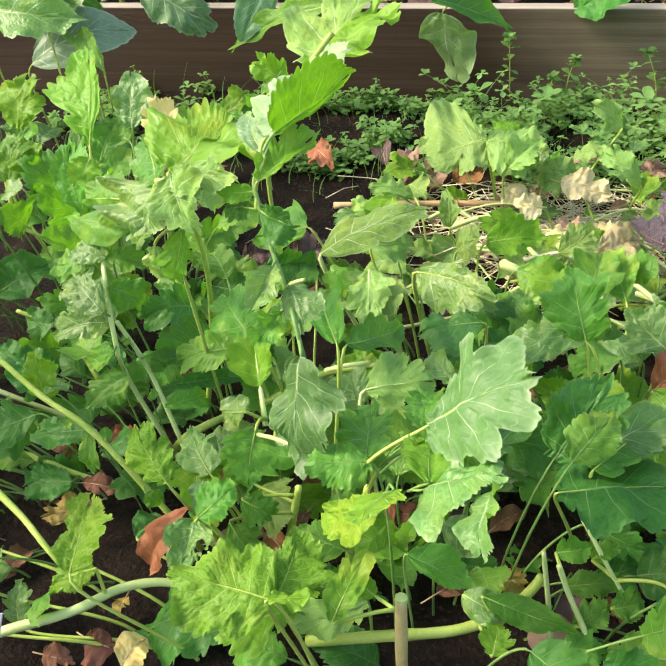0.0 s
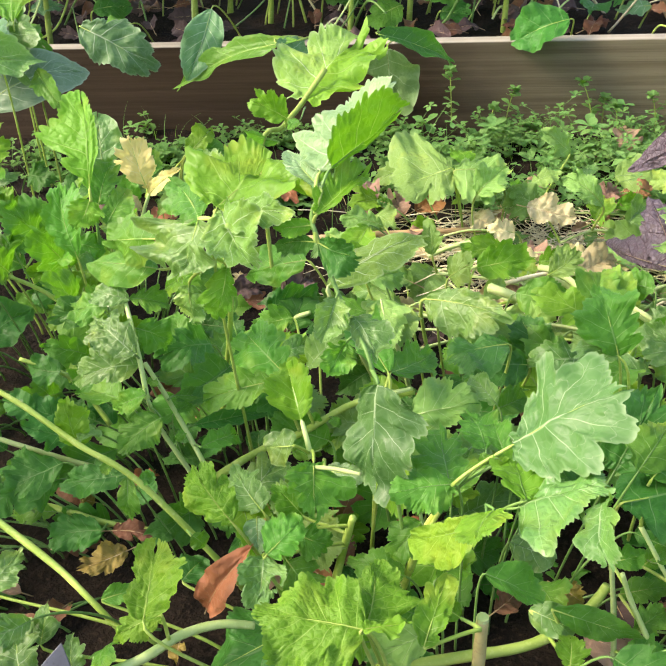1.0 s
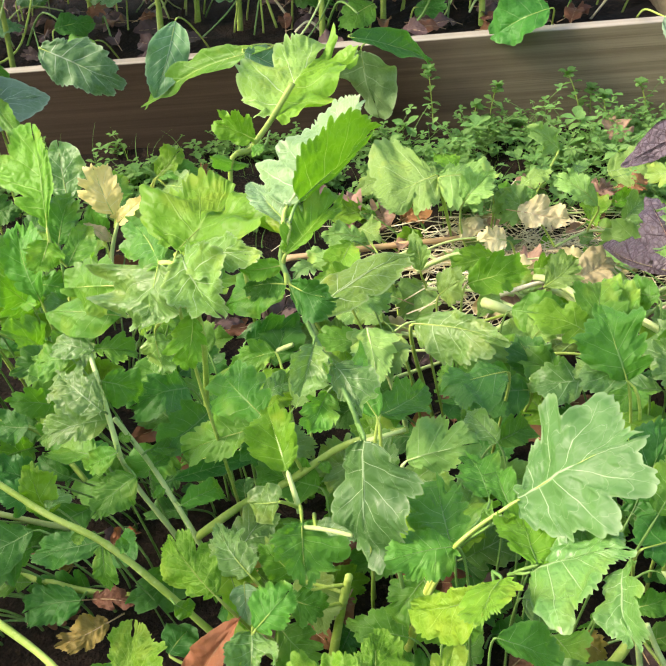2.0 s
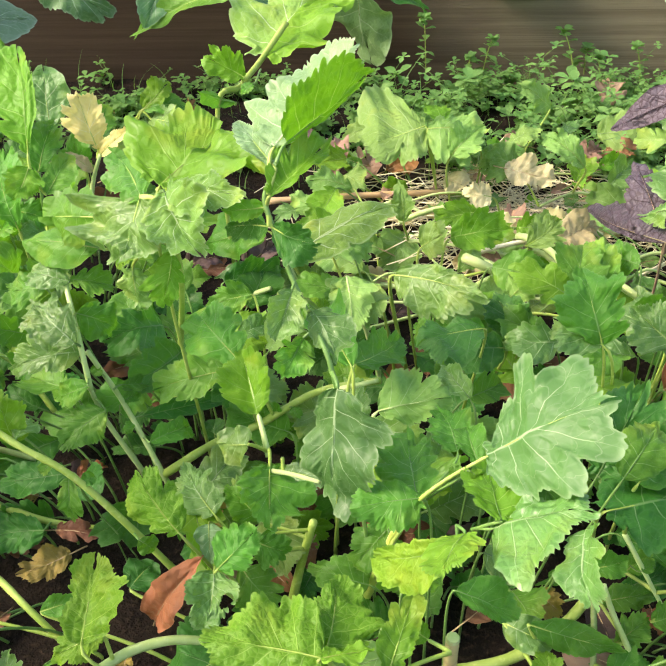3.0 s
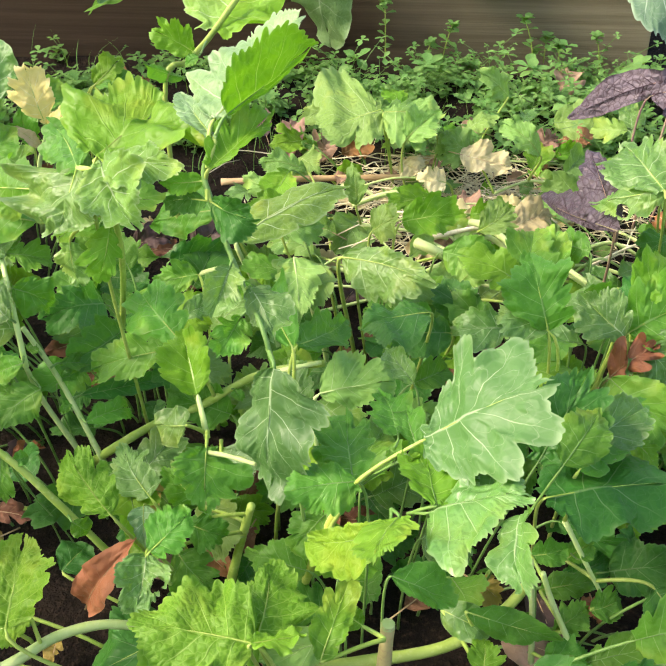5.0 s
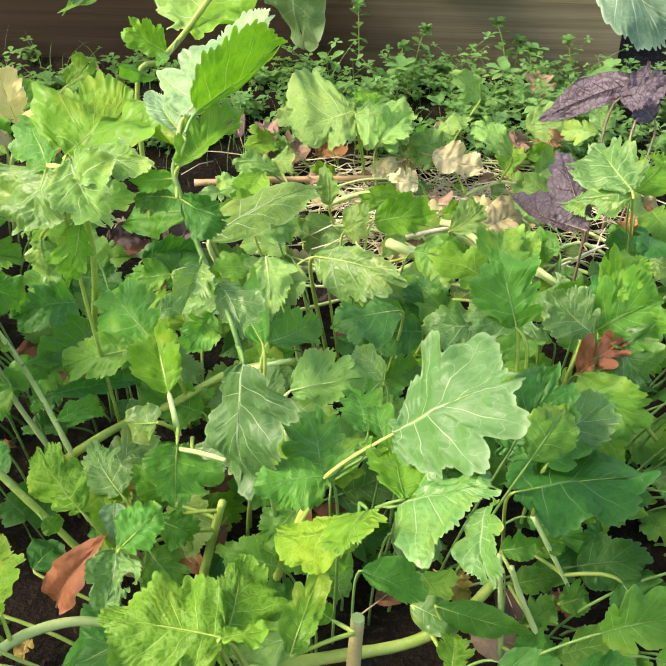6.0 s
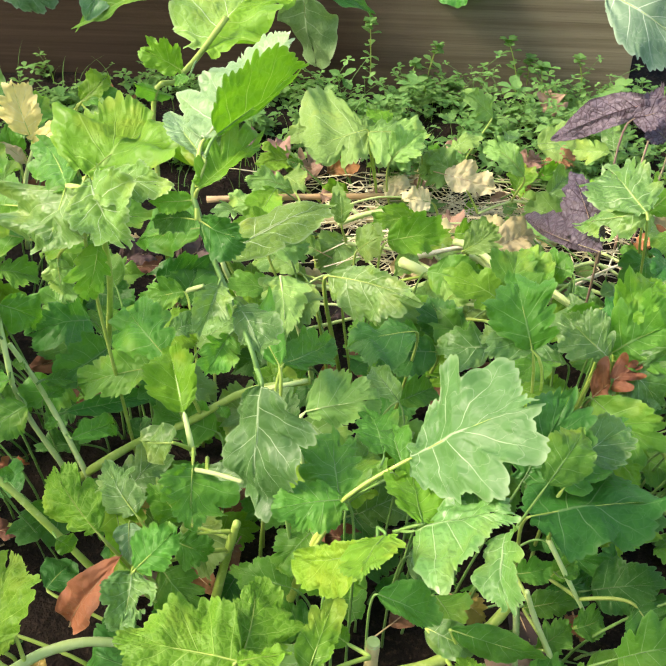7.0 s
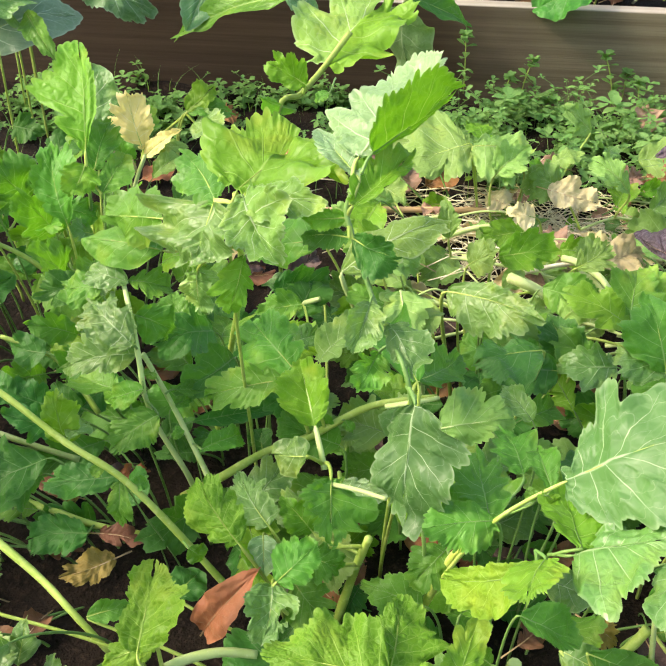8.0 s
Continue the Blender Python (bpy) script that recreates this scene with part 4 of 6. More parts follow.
leaf(PA, (-0.064, 0.675, 0.436), (-0.147, 0.735, 0.399), 0.0, GREEN, left=(-0.112, 0.740, 0.437), right=(-0.106, 0.700, 0.385), form="fan", deeper=0.7, start=(0.009, 0.640, 0.453))
leaf(PA, (-0.074, 0.700, 0.382), (-0.179, 0.740, 0.365), 0.0, GREEN, left=(-0.138, 0.750, 0.375), right=(-0.118, 0.700, 0.353), form="oval", ruffle=0.05, start=(-0.002, 0.650, 0.425))
leaf(PA, (0.033, 0.620, 0.435), (0.017, 0.600, 0.376), 0.0, LIGHT, left=(0.000, 0.610, 0.407), right=(0.038, 0.610, 0.400), form="lyrate", start=(0.019, 0.630, 0.437))
leaf(PA, (-0.026, 0.660, 0.385), (-0.024, 0.660, 0.329), 0.0, PALE, left=(-0.047, 0.670, 0.349), right=(-0.005, 0.660, 0.357), form="mustard", start=(0.001, 0.650, 0.414))
leaf(PB, (-0.224, 0.905, 0.388), (-0.257, 1.015, 0.487), 0.0, LIGHT, left=(-0.302, 0.950, 0.429), right=(-0.218, 0.950, 0.435), form="lyrate", fold=0.1, ruffle=0.07, start=(-0.224, 0.900, 0.367))
leaf(PB, (-0.343, 1.260, 0.250), (-0.362, 1.330, 0.327), 0.0, PALE, left=(-0.384, 1.300, 0.298), right=(-0.315, 1.300, 0.289), form="round")
leaf(PB, (-0.218, 0.910, 0.360), (-0.212, 0.980, 0.400), 0.0, GREEN, left=(-0.236, 0.950, 0.393), right=(-0.191, 0.950, 0.386), form="frilly", start=(-0.224, 0.900, 0.364))
leaf(PB, (-0.225, 0.900, 0.372), (-0.236, 0.860, 0.346), 0.0, LIGHT, left=(-0.252, 0.880, 0.374), right=(-0.205, 0.880, 0.351), form="mustard", start=(-0.223, 0.900, 0.370))
leaf(PB, (-0.201, 0.880, 0.344), (-0.183, 0.940, 0.371), 0.0, GREEN, left=(-0.204, 0.910, 0.369), right=(-0.166, 0.900, 0.354), form="frilly", start=(-0.218, 0.890, 0.356))
leaf(PM, (0.102, 0.602, 0.240), (0.076, 0.668, 0.275), 0.0, LIGHT, left=(0.059, 0.620, 0.260), right=(0.117, 0.630, 0.274), form="mustard", fold=0.15, deeper=0.5, stem=0.0026, stalk=STALK_WHITE, start=(0.117, 0.565, 0.214))
leaf(PM, (0.208, 0.458, 0.402), (0.206, 0.412, 0.298), 0.0, VEINED, left=(0.179, 0.455, 0.338), right=(0.256, 0.425, 0.378), form="mustard", deeper=0.8, fold=0.05, stalk=STALK_GREEN, start=(0.200, 0.480, 0.404))
leaf(PM, (0.132, 0.500, 0.264), (0.142, 0.435, 0.241), 0.0, GREEN, left=(0.106, 0.440, 0.267), right=(0.173, 0.475, 0.239), form="fan", deeper=0.7, start=(0.117, 0.570, 0.219))
leaf(PM, (0.100, 0.550, 0.245), (0.060, 0.570, 0.226), 0.0, PALE, left=(0.073, 0.585, 0.239), right=(0.080, 0.550, 0.217), form="round", start=(0.115, 0.570, 0.216))
leaf(PM, (0.089, 0.410, 0.215), (0.088, 0.355, 0.197), 0.0, PALE, left=(0.113, 0.380, 0.212), right=(0.066, 0.365, 0.221), form="frilly", holes=3, fine=(96, 33))
leaf(PM, (0.093, 0.410, 0.219), (0.128, 0.440, 0.245), 0.0, GREEN, left=(0.094, 0.440, 0.242), right=(0.128, 0.410, 0.225), form="frilly")
leaf(PM, (0.055, 0.430, 0.243), (0.009, 0.470, 0.283), 0.0, FRILL, left=(-0.004, 0.460, 0.255), right=(0.062, 0.460, 0.258), form="frilly", deeper=1.5)
leaf(PR, (0.335, 0.418, 0.369), (0.425, 0.405, 0.450), 0.0, VEINED, left=(0.353, 0.480, 0.403), right=(0.390, 0.355, 0.390), form="fan", seed=41, deeper=1.3, fold=0.0, arch=0.03, cup=0.0, ruffle=0.06, stem=0.0015, start=(0.279, 0.405, 0.327))
leaf(PR, (0.280, 0.405, 0.329), (0.221, 0.397, 0.319), 0.0, GREEN, left=(0.260, 0.380, 0.304), right=(0.245, 0.420, 0.329), form="fan", deeper=0.5, fold=0.0, stem=0.0012)
leaf(PR, (0.277, 0.410, 0.327), (0.264, 0.500, 0.322), 0.0, GREEN, left=(0.243, 0.440, 0.326), right=(0.294, 0.460, 0.325), form="fan", fold=0.15, stem=0.0012, start=(0.279, 0.405, 0.327))
leaf(PR, (0.310, 0.335, 0.352), (0.237, 0.375, 0.286), 0.0, FRILL, left=(0.280, 0.335, 0.301), right=(0.269, 0.365, 0.329), form="frilly", deeper=0.7, stem=0.0012, start=(0.310, 0.360, 0.347))
leaf(PR, (0.316, 0.345, 0.355), (0.298, 0.290, 0.367), 0.0, LIGHT, left=(0.321, 0.290, 0.376), right=(0.287, 0.330, 0.350), form="mustard", ruffle=0.05, stem=0.0012, start=(0.310, 0.360, 0.347))
leaf(PR, (0.339, 0.455, 0.207), (0.386, 0.455, 0.186), 0.0, PALE, left=(0.363, 0.470, 0.206), right=(0.359, 0.440, 0.182), form="round", stem=0.0012)
leaf(PR, (0.313, 0.400, 0.218), (0.370, 0.405, 0.174), 0.0, GREEN, left=(0.341, 0.420, 0.216), right=(0.333, 0.385, 0.203), form="mustard", deeper=0.5, stem=0.0012)
leaf(PR, (0.345, 0.360, 0.355), (0.336, 0.430, 0.347), 0.0, LIGHT, left=(0.319, 0.375, 0.361), right=(0.376, 0.375, 0.359), form="fan", deeper=0.5, fold=0.0, stem=0.0012, start=(0.326, 0.370, 0.333))
leaf(PR, (0.339, 0.360, 0.346), (0.412, 0.335, 0.398), 0.0, PALE, left=(0.377, 0.370, 0.367), right=(0.358, 0.290, 0.360), form="frilly", crinkle=0.006, deeper=1.2, ruffle=0.07, fold=0.0, stem=0.0012, seed=961, start=(0.323, 0.375, 0.327))
leaf(PR, (0.404, 0.325, 0.387), (0.401, 0.255, 0.384), 0.0, PALE, left=(0.413, 0.270, 0.413), right=(0.386, 0.300, 0.380), form="frilly", crinkle=0.006, fold=0.1, stem=0)
leaf(PF, (0.117, 0.410, 0.111), (0.003, 0.370, 0.061), 0.0, DARK, left=(0.015, 0.440, 0.054), right=(0.108, 0.350, 0.077), form="mustard", deeper=0.4)
leaf(PR, (0.231, 0.590, 0.261), (0.306, 0.600, 0.275), 0.0, LIMY, left=(0.262, 0.640, 0.290), right=(0.279, 0.585, 0.250), form="mustard", fold=0.1, stem=0.002, stalk=STALK_WHITE)
leaf(PF, (0.202, 0.312, 0.231), (0.095, 0.322, 0.230), 0.0, FRILL, left=(0.160, 0.275, 0.201), right=(0.155, 0.385, 0.231), form="frilly", ruffle=0.06, fold=0.0, seed=933, deeper=0.8)
leaf(PF, (0.203, 0.330, 0.218), (0.203, 0.402, 0.227), 0.0, FRILL, left=(0.183, 0.365, 0.218), right=(0.245, 0.376, 0.207), form="frilly", fold=0.1)
leaf(PF, (0.201, 0.310, 0.233), (0.245, 0.325, 0.228), 0.0, LIGHT, left=(0.219, 0.330, 0.227), right=(0.223, 0.300, 0.237), form="frilly", ruffle=0.15)
leaf(PF, (-0.017, 0.330, 0.203), (-0.015, 0.400, 0.246), 0.0, FRILL, left=(-0.041, 0.360, 0.227), right=(0.025, 0.360, 0.247), form="frilly", fold=0.1, seed=937, deeper=0.4)
leaf(PP, (0.587, 1.020, 0.210), (0.562, 1.170, 0.248), 0.0, PURPLE, left=(0.539, 1.150, 0.211), right=(0.597, 1.120, 0.237), form="fan", deeper=0.5, fold=0.1, stalk=STEM_PURPLE)
leaf(PP, (0.587, 1.000, 0.214), (0.511, 1.220, 0.138), 0.0, PURPLE, left=(0.569, 1.140, 0.189), right=(0.553, 1.090, 0.175), form="mustard", deeper=0.5, stalk=STEM_PURPLE, start=(0.590, 1.010, 0.190))
leaf(PP, (0.724, 1.400, 0.258), (0.580, 1.480, 0.143), 0.0, PURPLE, left=(0.646, 1.450, 0.233), right=(0.656, 1.420, 0.190), form="oval", fold=-0.35, stalk=STEM_PURPLE)
leaf(PH, (0.637, 1.000, 0.277), (0.602, 1.160, 0.266), 0.0, PALE, left=(0.572, 1.100, 0.247), right=(0.659, 1.100, 0.293), form="fan", holes=3, fine=(96, 33))
leaf(PH, (0.637, 1.000, 0.277), (0.552, 1.040, 0.231), 0.0, PALE, left=(0.595, 1.000, 0.228), right=(0.595, 1.070, 0.251), form="mustard", holes=2, fine=(96, 33), start=(0.639, 0.990, 0.270))
leaf(PG, (0.560, 0.800, 0.199), (0.538, 0.905, 0.206), 0.0, PALE, left=(0.508, 0.870, 0.179), right=(0.584, 0.850, 0.205), form="fan", deeper=0.6)
leaf(PG, (0.480, 0.500, 0.262), (0.562, 0.620, 0.250), 0.0, GREEN, left=(0.478, 0.570, 0.251), right=(0.548, 0.550, 0.247), form="mustard")
leaf(PG, (0.449, 0.470, 0.255), (0.588, 0.510, 0.245), 0.0, DARK, left=(0.530, 0.560, 0.233), right=(0.529, 0.455, 0.222), form="fan", deeper=0.6)
stalk_part(PM, [(0.133, 0.500, 0.259), (0.159, 0.478, 0.277), (0.187, 0.456, 0.291)], 0.0026, STALK_WHITE)
stalk_part(PN, [(0.081, 1.100, 0.480), (0.048, 1.060, 0.442), (0.026, 1.030, 0.422), (-0.003, 1.000, 0.383), (0.000, 1.000, 0.020)], 0.0042, STALK)
stalk_part(PT, [(0.139, 0.590, 0.525), (0.135, 0.585, 0.507), (0.148, 0.565, 0.480), (0.159, 0.549, 0.456), (0.177, 0.526, 0.425), (0.203, 0.475, 0.400), (0.225, 0.480, 0.200), (0.232, 0.500, 0.030)], 0.0027, STALK_GREEN)
stalk_part(PA, [(-0.057, 0.771, 0.040), (-0.030, 0.776, 0.180), (0.005, 0.720, 0.340), (0.028, 0.622, 0.499)], 0.0042, STALK)
stalk_part(PL, [(0.025, 0.528, 0.030), (0.021, 0.507, 0.080), (-0.078, 0.529, 0.200), (-0.149, 0.545, 0.240), (-0.230, 0.578, 0.275), (-0.320, 0.610, 0.300)], 0.0044, STALK)
stalk_part(PL, [(-0.022, 0.650, 0.040), (-0.020, 0.614, 0.130), (-0.069, 0.660, 0.200), (-0.092, 0.650, 0.280)], 0.0038, STALK_WHITE)
stalk_part(PL, [(-0.048, 0.655, 0.040), (-0.046, 0.619, 0.130), (-0.081, 0.634, 0.190), (-0.091, 0.633, 0.240)], 0.0038, STALK_WHITE)
stalk_part(PL, [(-0.091, 0.633, 0.240), (-0.096, 0.645, 0.290), (-0.109, 0.673, 0.320), (-0.126, 0.709, 0.340)], 0.0034, STALK_WHITE)
stalk_part(PL, [(-0.330, 0.598, 0.110), (-0.217, 0.583, 0.100), (-0.148, 0.571, 0.090), (-0.073, 0.580, 0.070)], 0.0046, STALK)
stalk_part(PL, [(-0.280, 0.520, 0.160), (-0.179, 0.473, 0.120), (-0.130, 0.443, 0.100), (-0.091, 0.428, 0.060)], 0.0046, STALK)
stalk_part(PF, [(-0.210, 0.290, 0.060), (-0.120, 0.313, 0.105), (-0.043, 0.345, 0.120), (-0.000, 0.375, 0.130), (0.038, 0.392, 0.130), (0.072, 0.401, 0.120)], 0.0060, STALK_WHITE)
stalk_part(PF, [(0.203, 0.385, 0.080), (0.285, 0.391, 0.100), (0.366, 0.408, 0.110), (0.418, 0.437, 0.130), (0.439, 0.446, 0.160)], 0.0066, STALK)
stalk_part(PF, [(0.305, 0.378, 0.020), (0.308, 0.373, 0.110), (0.3110, 0.372, 0.186)], 0.0068, STUB, 0.95)
stalk_part(PM, [(-0.075, 0.675, 0.040), (-0.010, 0.612, 0.140), (0.037, 0.651, 0.150), (0.087, 0.662, 0.170), (0.154, 0.688, 0.200), (0.227, 0.688, 0.220)], 0.0055, STALK)
stalk_part(PM, [(0.133, 0.505, 0.030), (0.154, 0.514, 0.120), (0.169, 0.508, 0.180)], 0.0055, STALK)
stalk_part(PR, [(0.216, 0.524, 0.030), (0.229, 0.481, 0.120), (0.256, 0.457, 0.220), (0.283, 0.430, 0.300)], 0.0026, STALK)
stalk_part(PR, [(0.214, 0.521, 0.030), (0.229, 0.481, 0.120), (0.251, 0.474, 0.200), (0.264, 0.451, 0.250)], 0.005, STALK_YELLOW)
stalk_part(PG, [(0.453, 0.432, 0.060), (0.448, 0.438, 0.120), (0.439, 0.443, 0.200)], 0.0032, STALK_WHITE)
stalk_part(PG, [(0.499, 0.436, 0.060), (0.467, 0.452, 0.130), (0.454, 0.454, 0.170)], 0.0034, STALK_WHITE)
stalk_part(PG, [(0.474, 0.493, 0.200), (0.500, 0.485, 0.150), (0.524, 0.485, 0.100)], 0.0028, STALK_WHITE)
stalk_part(PG, [(0.577, 0.760, 0.170), (0.609, 0.744, 0.140), (0.652, 0.717, 0.100)], 0.0035, STALK)
stalk_part(PD, [(0.220, 1.233, 0.100), (0.267, 1.235, 0.120), (0.327, 1.241, 0.130)], 0.0053, STALK_WHITE)
stalk_part(PD, [(0.422, 1.109, 0.130), (0.447, 1.103, 0.120), (0.472, 1.078, 0.100)], 0.0053, STALK_WHITE)
stalk_part(PD, [(0.526, 1.070, 0.100), (0.549, 1.056, 0.100), (0.578, 1.054, 0.080)], 0.0046, STALK_WHITE)
stalk_part(PD, [(0.338, 1.201, 0.060), (0.371, 1.173, 0.060), (0.391, 1.165, 0.050)], 0.0044, STALK_WHITE)
stalk_part(PD, [(0.008, 0.913, 0.160), (0.040, 0.906, 0.180), (0.066, 0.908, 0.190)], 0.0046, STALK_WHITE)
stalk_part(PY, [(-0.305, 1.240, 0.02), (-0.288, 1.240, 0.143), (-0.262, 1.243, 0.212)], 0.0042, STALK_WHITE)
stalk_part(PC, [(-0.331, 1.531, 0.100), (-0.275, 1.480, 0.160), (-0.240, 1.444, 0.200)], 0.0028, STALK)
stalk_part(PL, [(-0.188, 0.726, 0.120), (-0.247, 0.763, 0.170), (-0.314, 0.763, 0.200)], 0.0037, STALK)
stalk_part(PL, [(-0.195, 0.662, 0.100), (-0.255, 0.653, 0.130), (-0.316, 0.656, 0.150)], 0.0041, STALK_WHITE)
stalk_part(PL, [(-0.302, 0.992, 0.100), (-0.369, 0.996, 0.160), (-0.416, 0.980, 0.200)], 0.0041, STALK)
stalk_part(PB, [(-0.398, 1.138, 0.140), (-0.417, 1.110, 0.180), (-0.442, 1.109, 0.200)], 0.0036, STALK_WHITE)
stalk_part(PB, [(-0.305, 1.036, 0.030), (-0.294, 1.045, 0.150), (-0.277, 1.029, 0.260), (-0.289, 1.074, 0.310)], 0.0032, STALK_GREEN)
stalk_part(PB, [(-0.340, 1.085, 0.060), (-0.328, 1.033, 0.200), (-0.359, 1.050, 0.260)], 0.003, STALK)
stalk_part(PT, [(0.174, 0.631, 0.250), (0.201, 0.617, 0.270), (0.229, 0.628, 0.270)], 0.003, STALK_WHITE)
stalk_part(PD, [(0.255, 1.228, 0.070), (0.269, 1.222, 0.070), (0.279, 1.229, 0.060)], 0.0046, STALK_WHITE)
stalk_part(PD, [(0.344, 1.244, 0.070), (0.371, 1.207, 0.070), (0.395, 1.196, 0.050)], 0.0041, STALK_WHITE)
stalk_part(PD, [(0.331, 1.176, 0.060), (0.364, 1.152, 0.060), (0.388, 1.147, 0.050)], 0.0039, STALK_WHITE)
stalk_part(PD, [(0.235, 1.208, 0.080), (0.317, 1.194, 0.080), (0.411, 1.194, 0.060)], 0.0032, STALK_WHITE)
stalk_part(PE, [(0.467, 1.493, 0.050), (0.535, 1.491, 0.050), (0.597, 1.500, 0.040)], 0.0022, STALK_WHITE)
stalk_part(PE, [(0.338, 1.324, 0.050), (0.436, 1.320, 0.060), (0.479, 1.305, 0.050)], 0.002, STALK_WHITE)
stalk_part(PD, [(0.405, 1.165, 0.118), (0.423, 1.140, 0.128), (0.453, 1.095, 0.132), (0.465, 1.040, 0.136), (0.476, 0.990, 0.135)], 0.0058, STALK_WHITE)
stalk_part(PD, [(0.515, 1.060, 0.128), (0.545, 1.010, 0.134), (0.568, 0.970, 0.138)], 0.0046, STALK_WHITE)
stalk_part(PD, [(0.325, 1.110, 0.112), (0.354, 1.080, 0.118), (0.381, 1.050, 0.122)], 0.0085, STALK_WHITE)
stalk_part(PE, [(0.454, 1.373, 0.050), (0.513, 1.403, 0.060), (0.572, 1.409, 0.050)], 0.0024, STALK_WHITE)
stalk_part(PF, [(0.3109, 0.372, 0.184), (0.3110, 0.372, 0.186), (0.3112, 0.372, 0.188)], 0.0066, STALK_WHITE, 0.9)


ln_pool = (0.050, 0.092)
OPEN_STALKS = ((-0.07, 0.49, 0.06), (-0.02, 0.45, 0.05), (-0.12, 0.53, 0.05), (-0.14, 0.40, 0.06), (0.33, 0.36, 0.05),
               (-0.02, 0.80, 0.045), (0.03, 0.74, 0.045), (0.03, 0.68, 0.035), (0.24, 1.05, 0.045), (0.245, 0.96, 0.035), (0.24, 0.88, 0.030), (0.12, 0.74, 0.030), (0.14, 0.65, 0.025), (0.257, 0.78, 0.035), (0.26, 0.69, 0.030), (0.43, 0.54, 0.045), (0.41, 0.48, 0.035), (0.34, 0.50, 0.04), (0.335, 0.44, 0.035), (-0.26, 1.20, 0.06), (-0.25, 1.12, 0.055), (-0.23, 1.05, 0.05), (-0.22, 0.98, 0.04))   # bare ground between long stalks
owners = [PB, PA, PT, PL, PM, PR, PF, PD, PG, PH, PK, PE]


def understorey(count, seed, x0, x1, y0, y1, low, high, gap=0.045, pool=(GREEN, GREEN, LIGHT, LIGHT, PALE, LIMY, DARK)):
    """Lower leaves that close the canopy; each belongs to the plant whose crown stands nearest."""
    rng = random.Random(seed)
    placed = []
    bare = ((-0.00, 0.38, 0.048), (0.05, 0.39, 0.048), (0.02, 0.46, 0.048), (0.04, 0.41, 0.048), (0.02, 0.37, 0.048), (-0.03, 0.36, 0.048), (0.49, 0.47, 0.055), (0.47, 0.40, 0.055), (0.47, 0.45, 0.060), (-0.02, 1.16, 0.11), (0.235, 1.14, 0.08), (0.44, 1.38, 0.13), (0.20, 1.40, 0.15), (0.62, 1.22, 0.07), (0.30, 0.86, 0.03), (0.0, 0.47, 0.04), (-0.04, 1.19, 0.085), (0.22, 1.09, 0.055), (0.23, 0.83, 0.030), (0.39, 1.16, 0.050), (-0.03, 0.81, 0.050), (0.39, 0.42, 0.035), (0.43, 0.46, 0.035), (0.35, 0.45, 0.030), (0.48, 0.45, 0.030), (0.225, 1.03, 0.05), (0.23, 0.97, 0.04), (0.0, 1.08, 0.07), (0.0, 1.0, 0.05), (0.275, 0.75, 0.035), (0.30, 1.22, 0.07), (-0.40, 0.93, 0.07), (-0.37, 0.83, 0.06), (-0.36, 0.76, 0.05), (-0.40, 1.02, 0.06), (-0.20, 0.52, 0.05), (0.233, 0.91, 0.045), (0.03, 0.99, 0.05), (0.275, 0.67, 0.035))
    tries = 0
    while len(placed) < count and tries < count * 40:
        tries += 1
        x, y = rng.uniform(x0, x1), rng.uniform(y0, y1)
        if any((x - a) ** 2 + (y - b) ** 2 < r * r for a, b, r in bare) or any((x - a) ** 2 + (y - b) ** 2 < gap * gap for a, b in placed):
            continue
        sparse = -0.40 < x < 0.02 and 0.36 < y < 0.86      # thin growth among bare stalks
        if sparse and rng.random() < 0.72:
            continue
        trampled = 0.10 < x < 0.64 and 0.98 < y < 1.42     # flattened, wilting growth
        if trampled and rng.random() < 0.55:
            continue
        placed.append((x, y))
        owner = min(owners, key=lambda o: (o.location.x - x) ** 2 + (o.location.y - y) ** 2)
        c = owner.location
        a = math.atan2(y - c.y, x - c.x) + rng.uniform(-0.9, 0.9)
        ln = rng.uniform(*ln_pool)
        z = rng.uniform(0.045, 0.09) if trampled else rng.uniform(low, high)
        b = (x - 0.5 * ln * math.cos(a), y - 0.5 * ln * math.sin(a), z)
        t = (x + 0.5 * ln * math.cos(a), y + 0.5 * ln * math.sin(a), z + rng.uniform(-0.03, 0.03))
        wide = ln * rng.uniform(0.62, 0.98)
        # dark leaves among the bare stalks carry that area's shade in their colour
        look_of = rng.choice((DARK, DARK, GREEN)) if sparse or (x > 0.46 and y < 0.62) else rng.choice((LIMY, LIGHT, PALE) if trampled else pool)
        shape = dict(form=rng.choice(("mustard", "fan", "lyrate", "frilly")), roll=rng.uniform(-28, 28), arch=rng.uniform(0.0, 0.2), fold=rng.uniform(0.1, 0.45))
        if any((x - p) ** 2 + (y - q) ** 2 < r * r for p, q, r in OPEN_STALKS):
            continue
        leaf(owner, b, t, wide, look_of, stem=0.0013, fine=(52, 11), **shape)


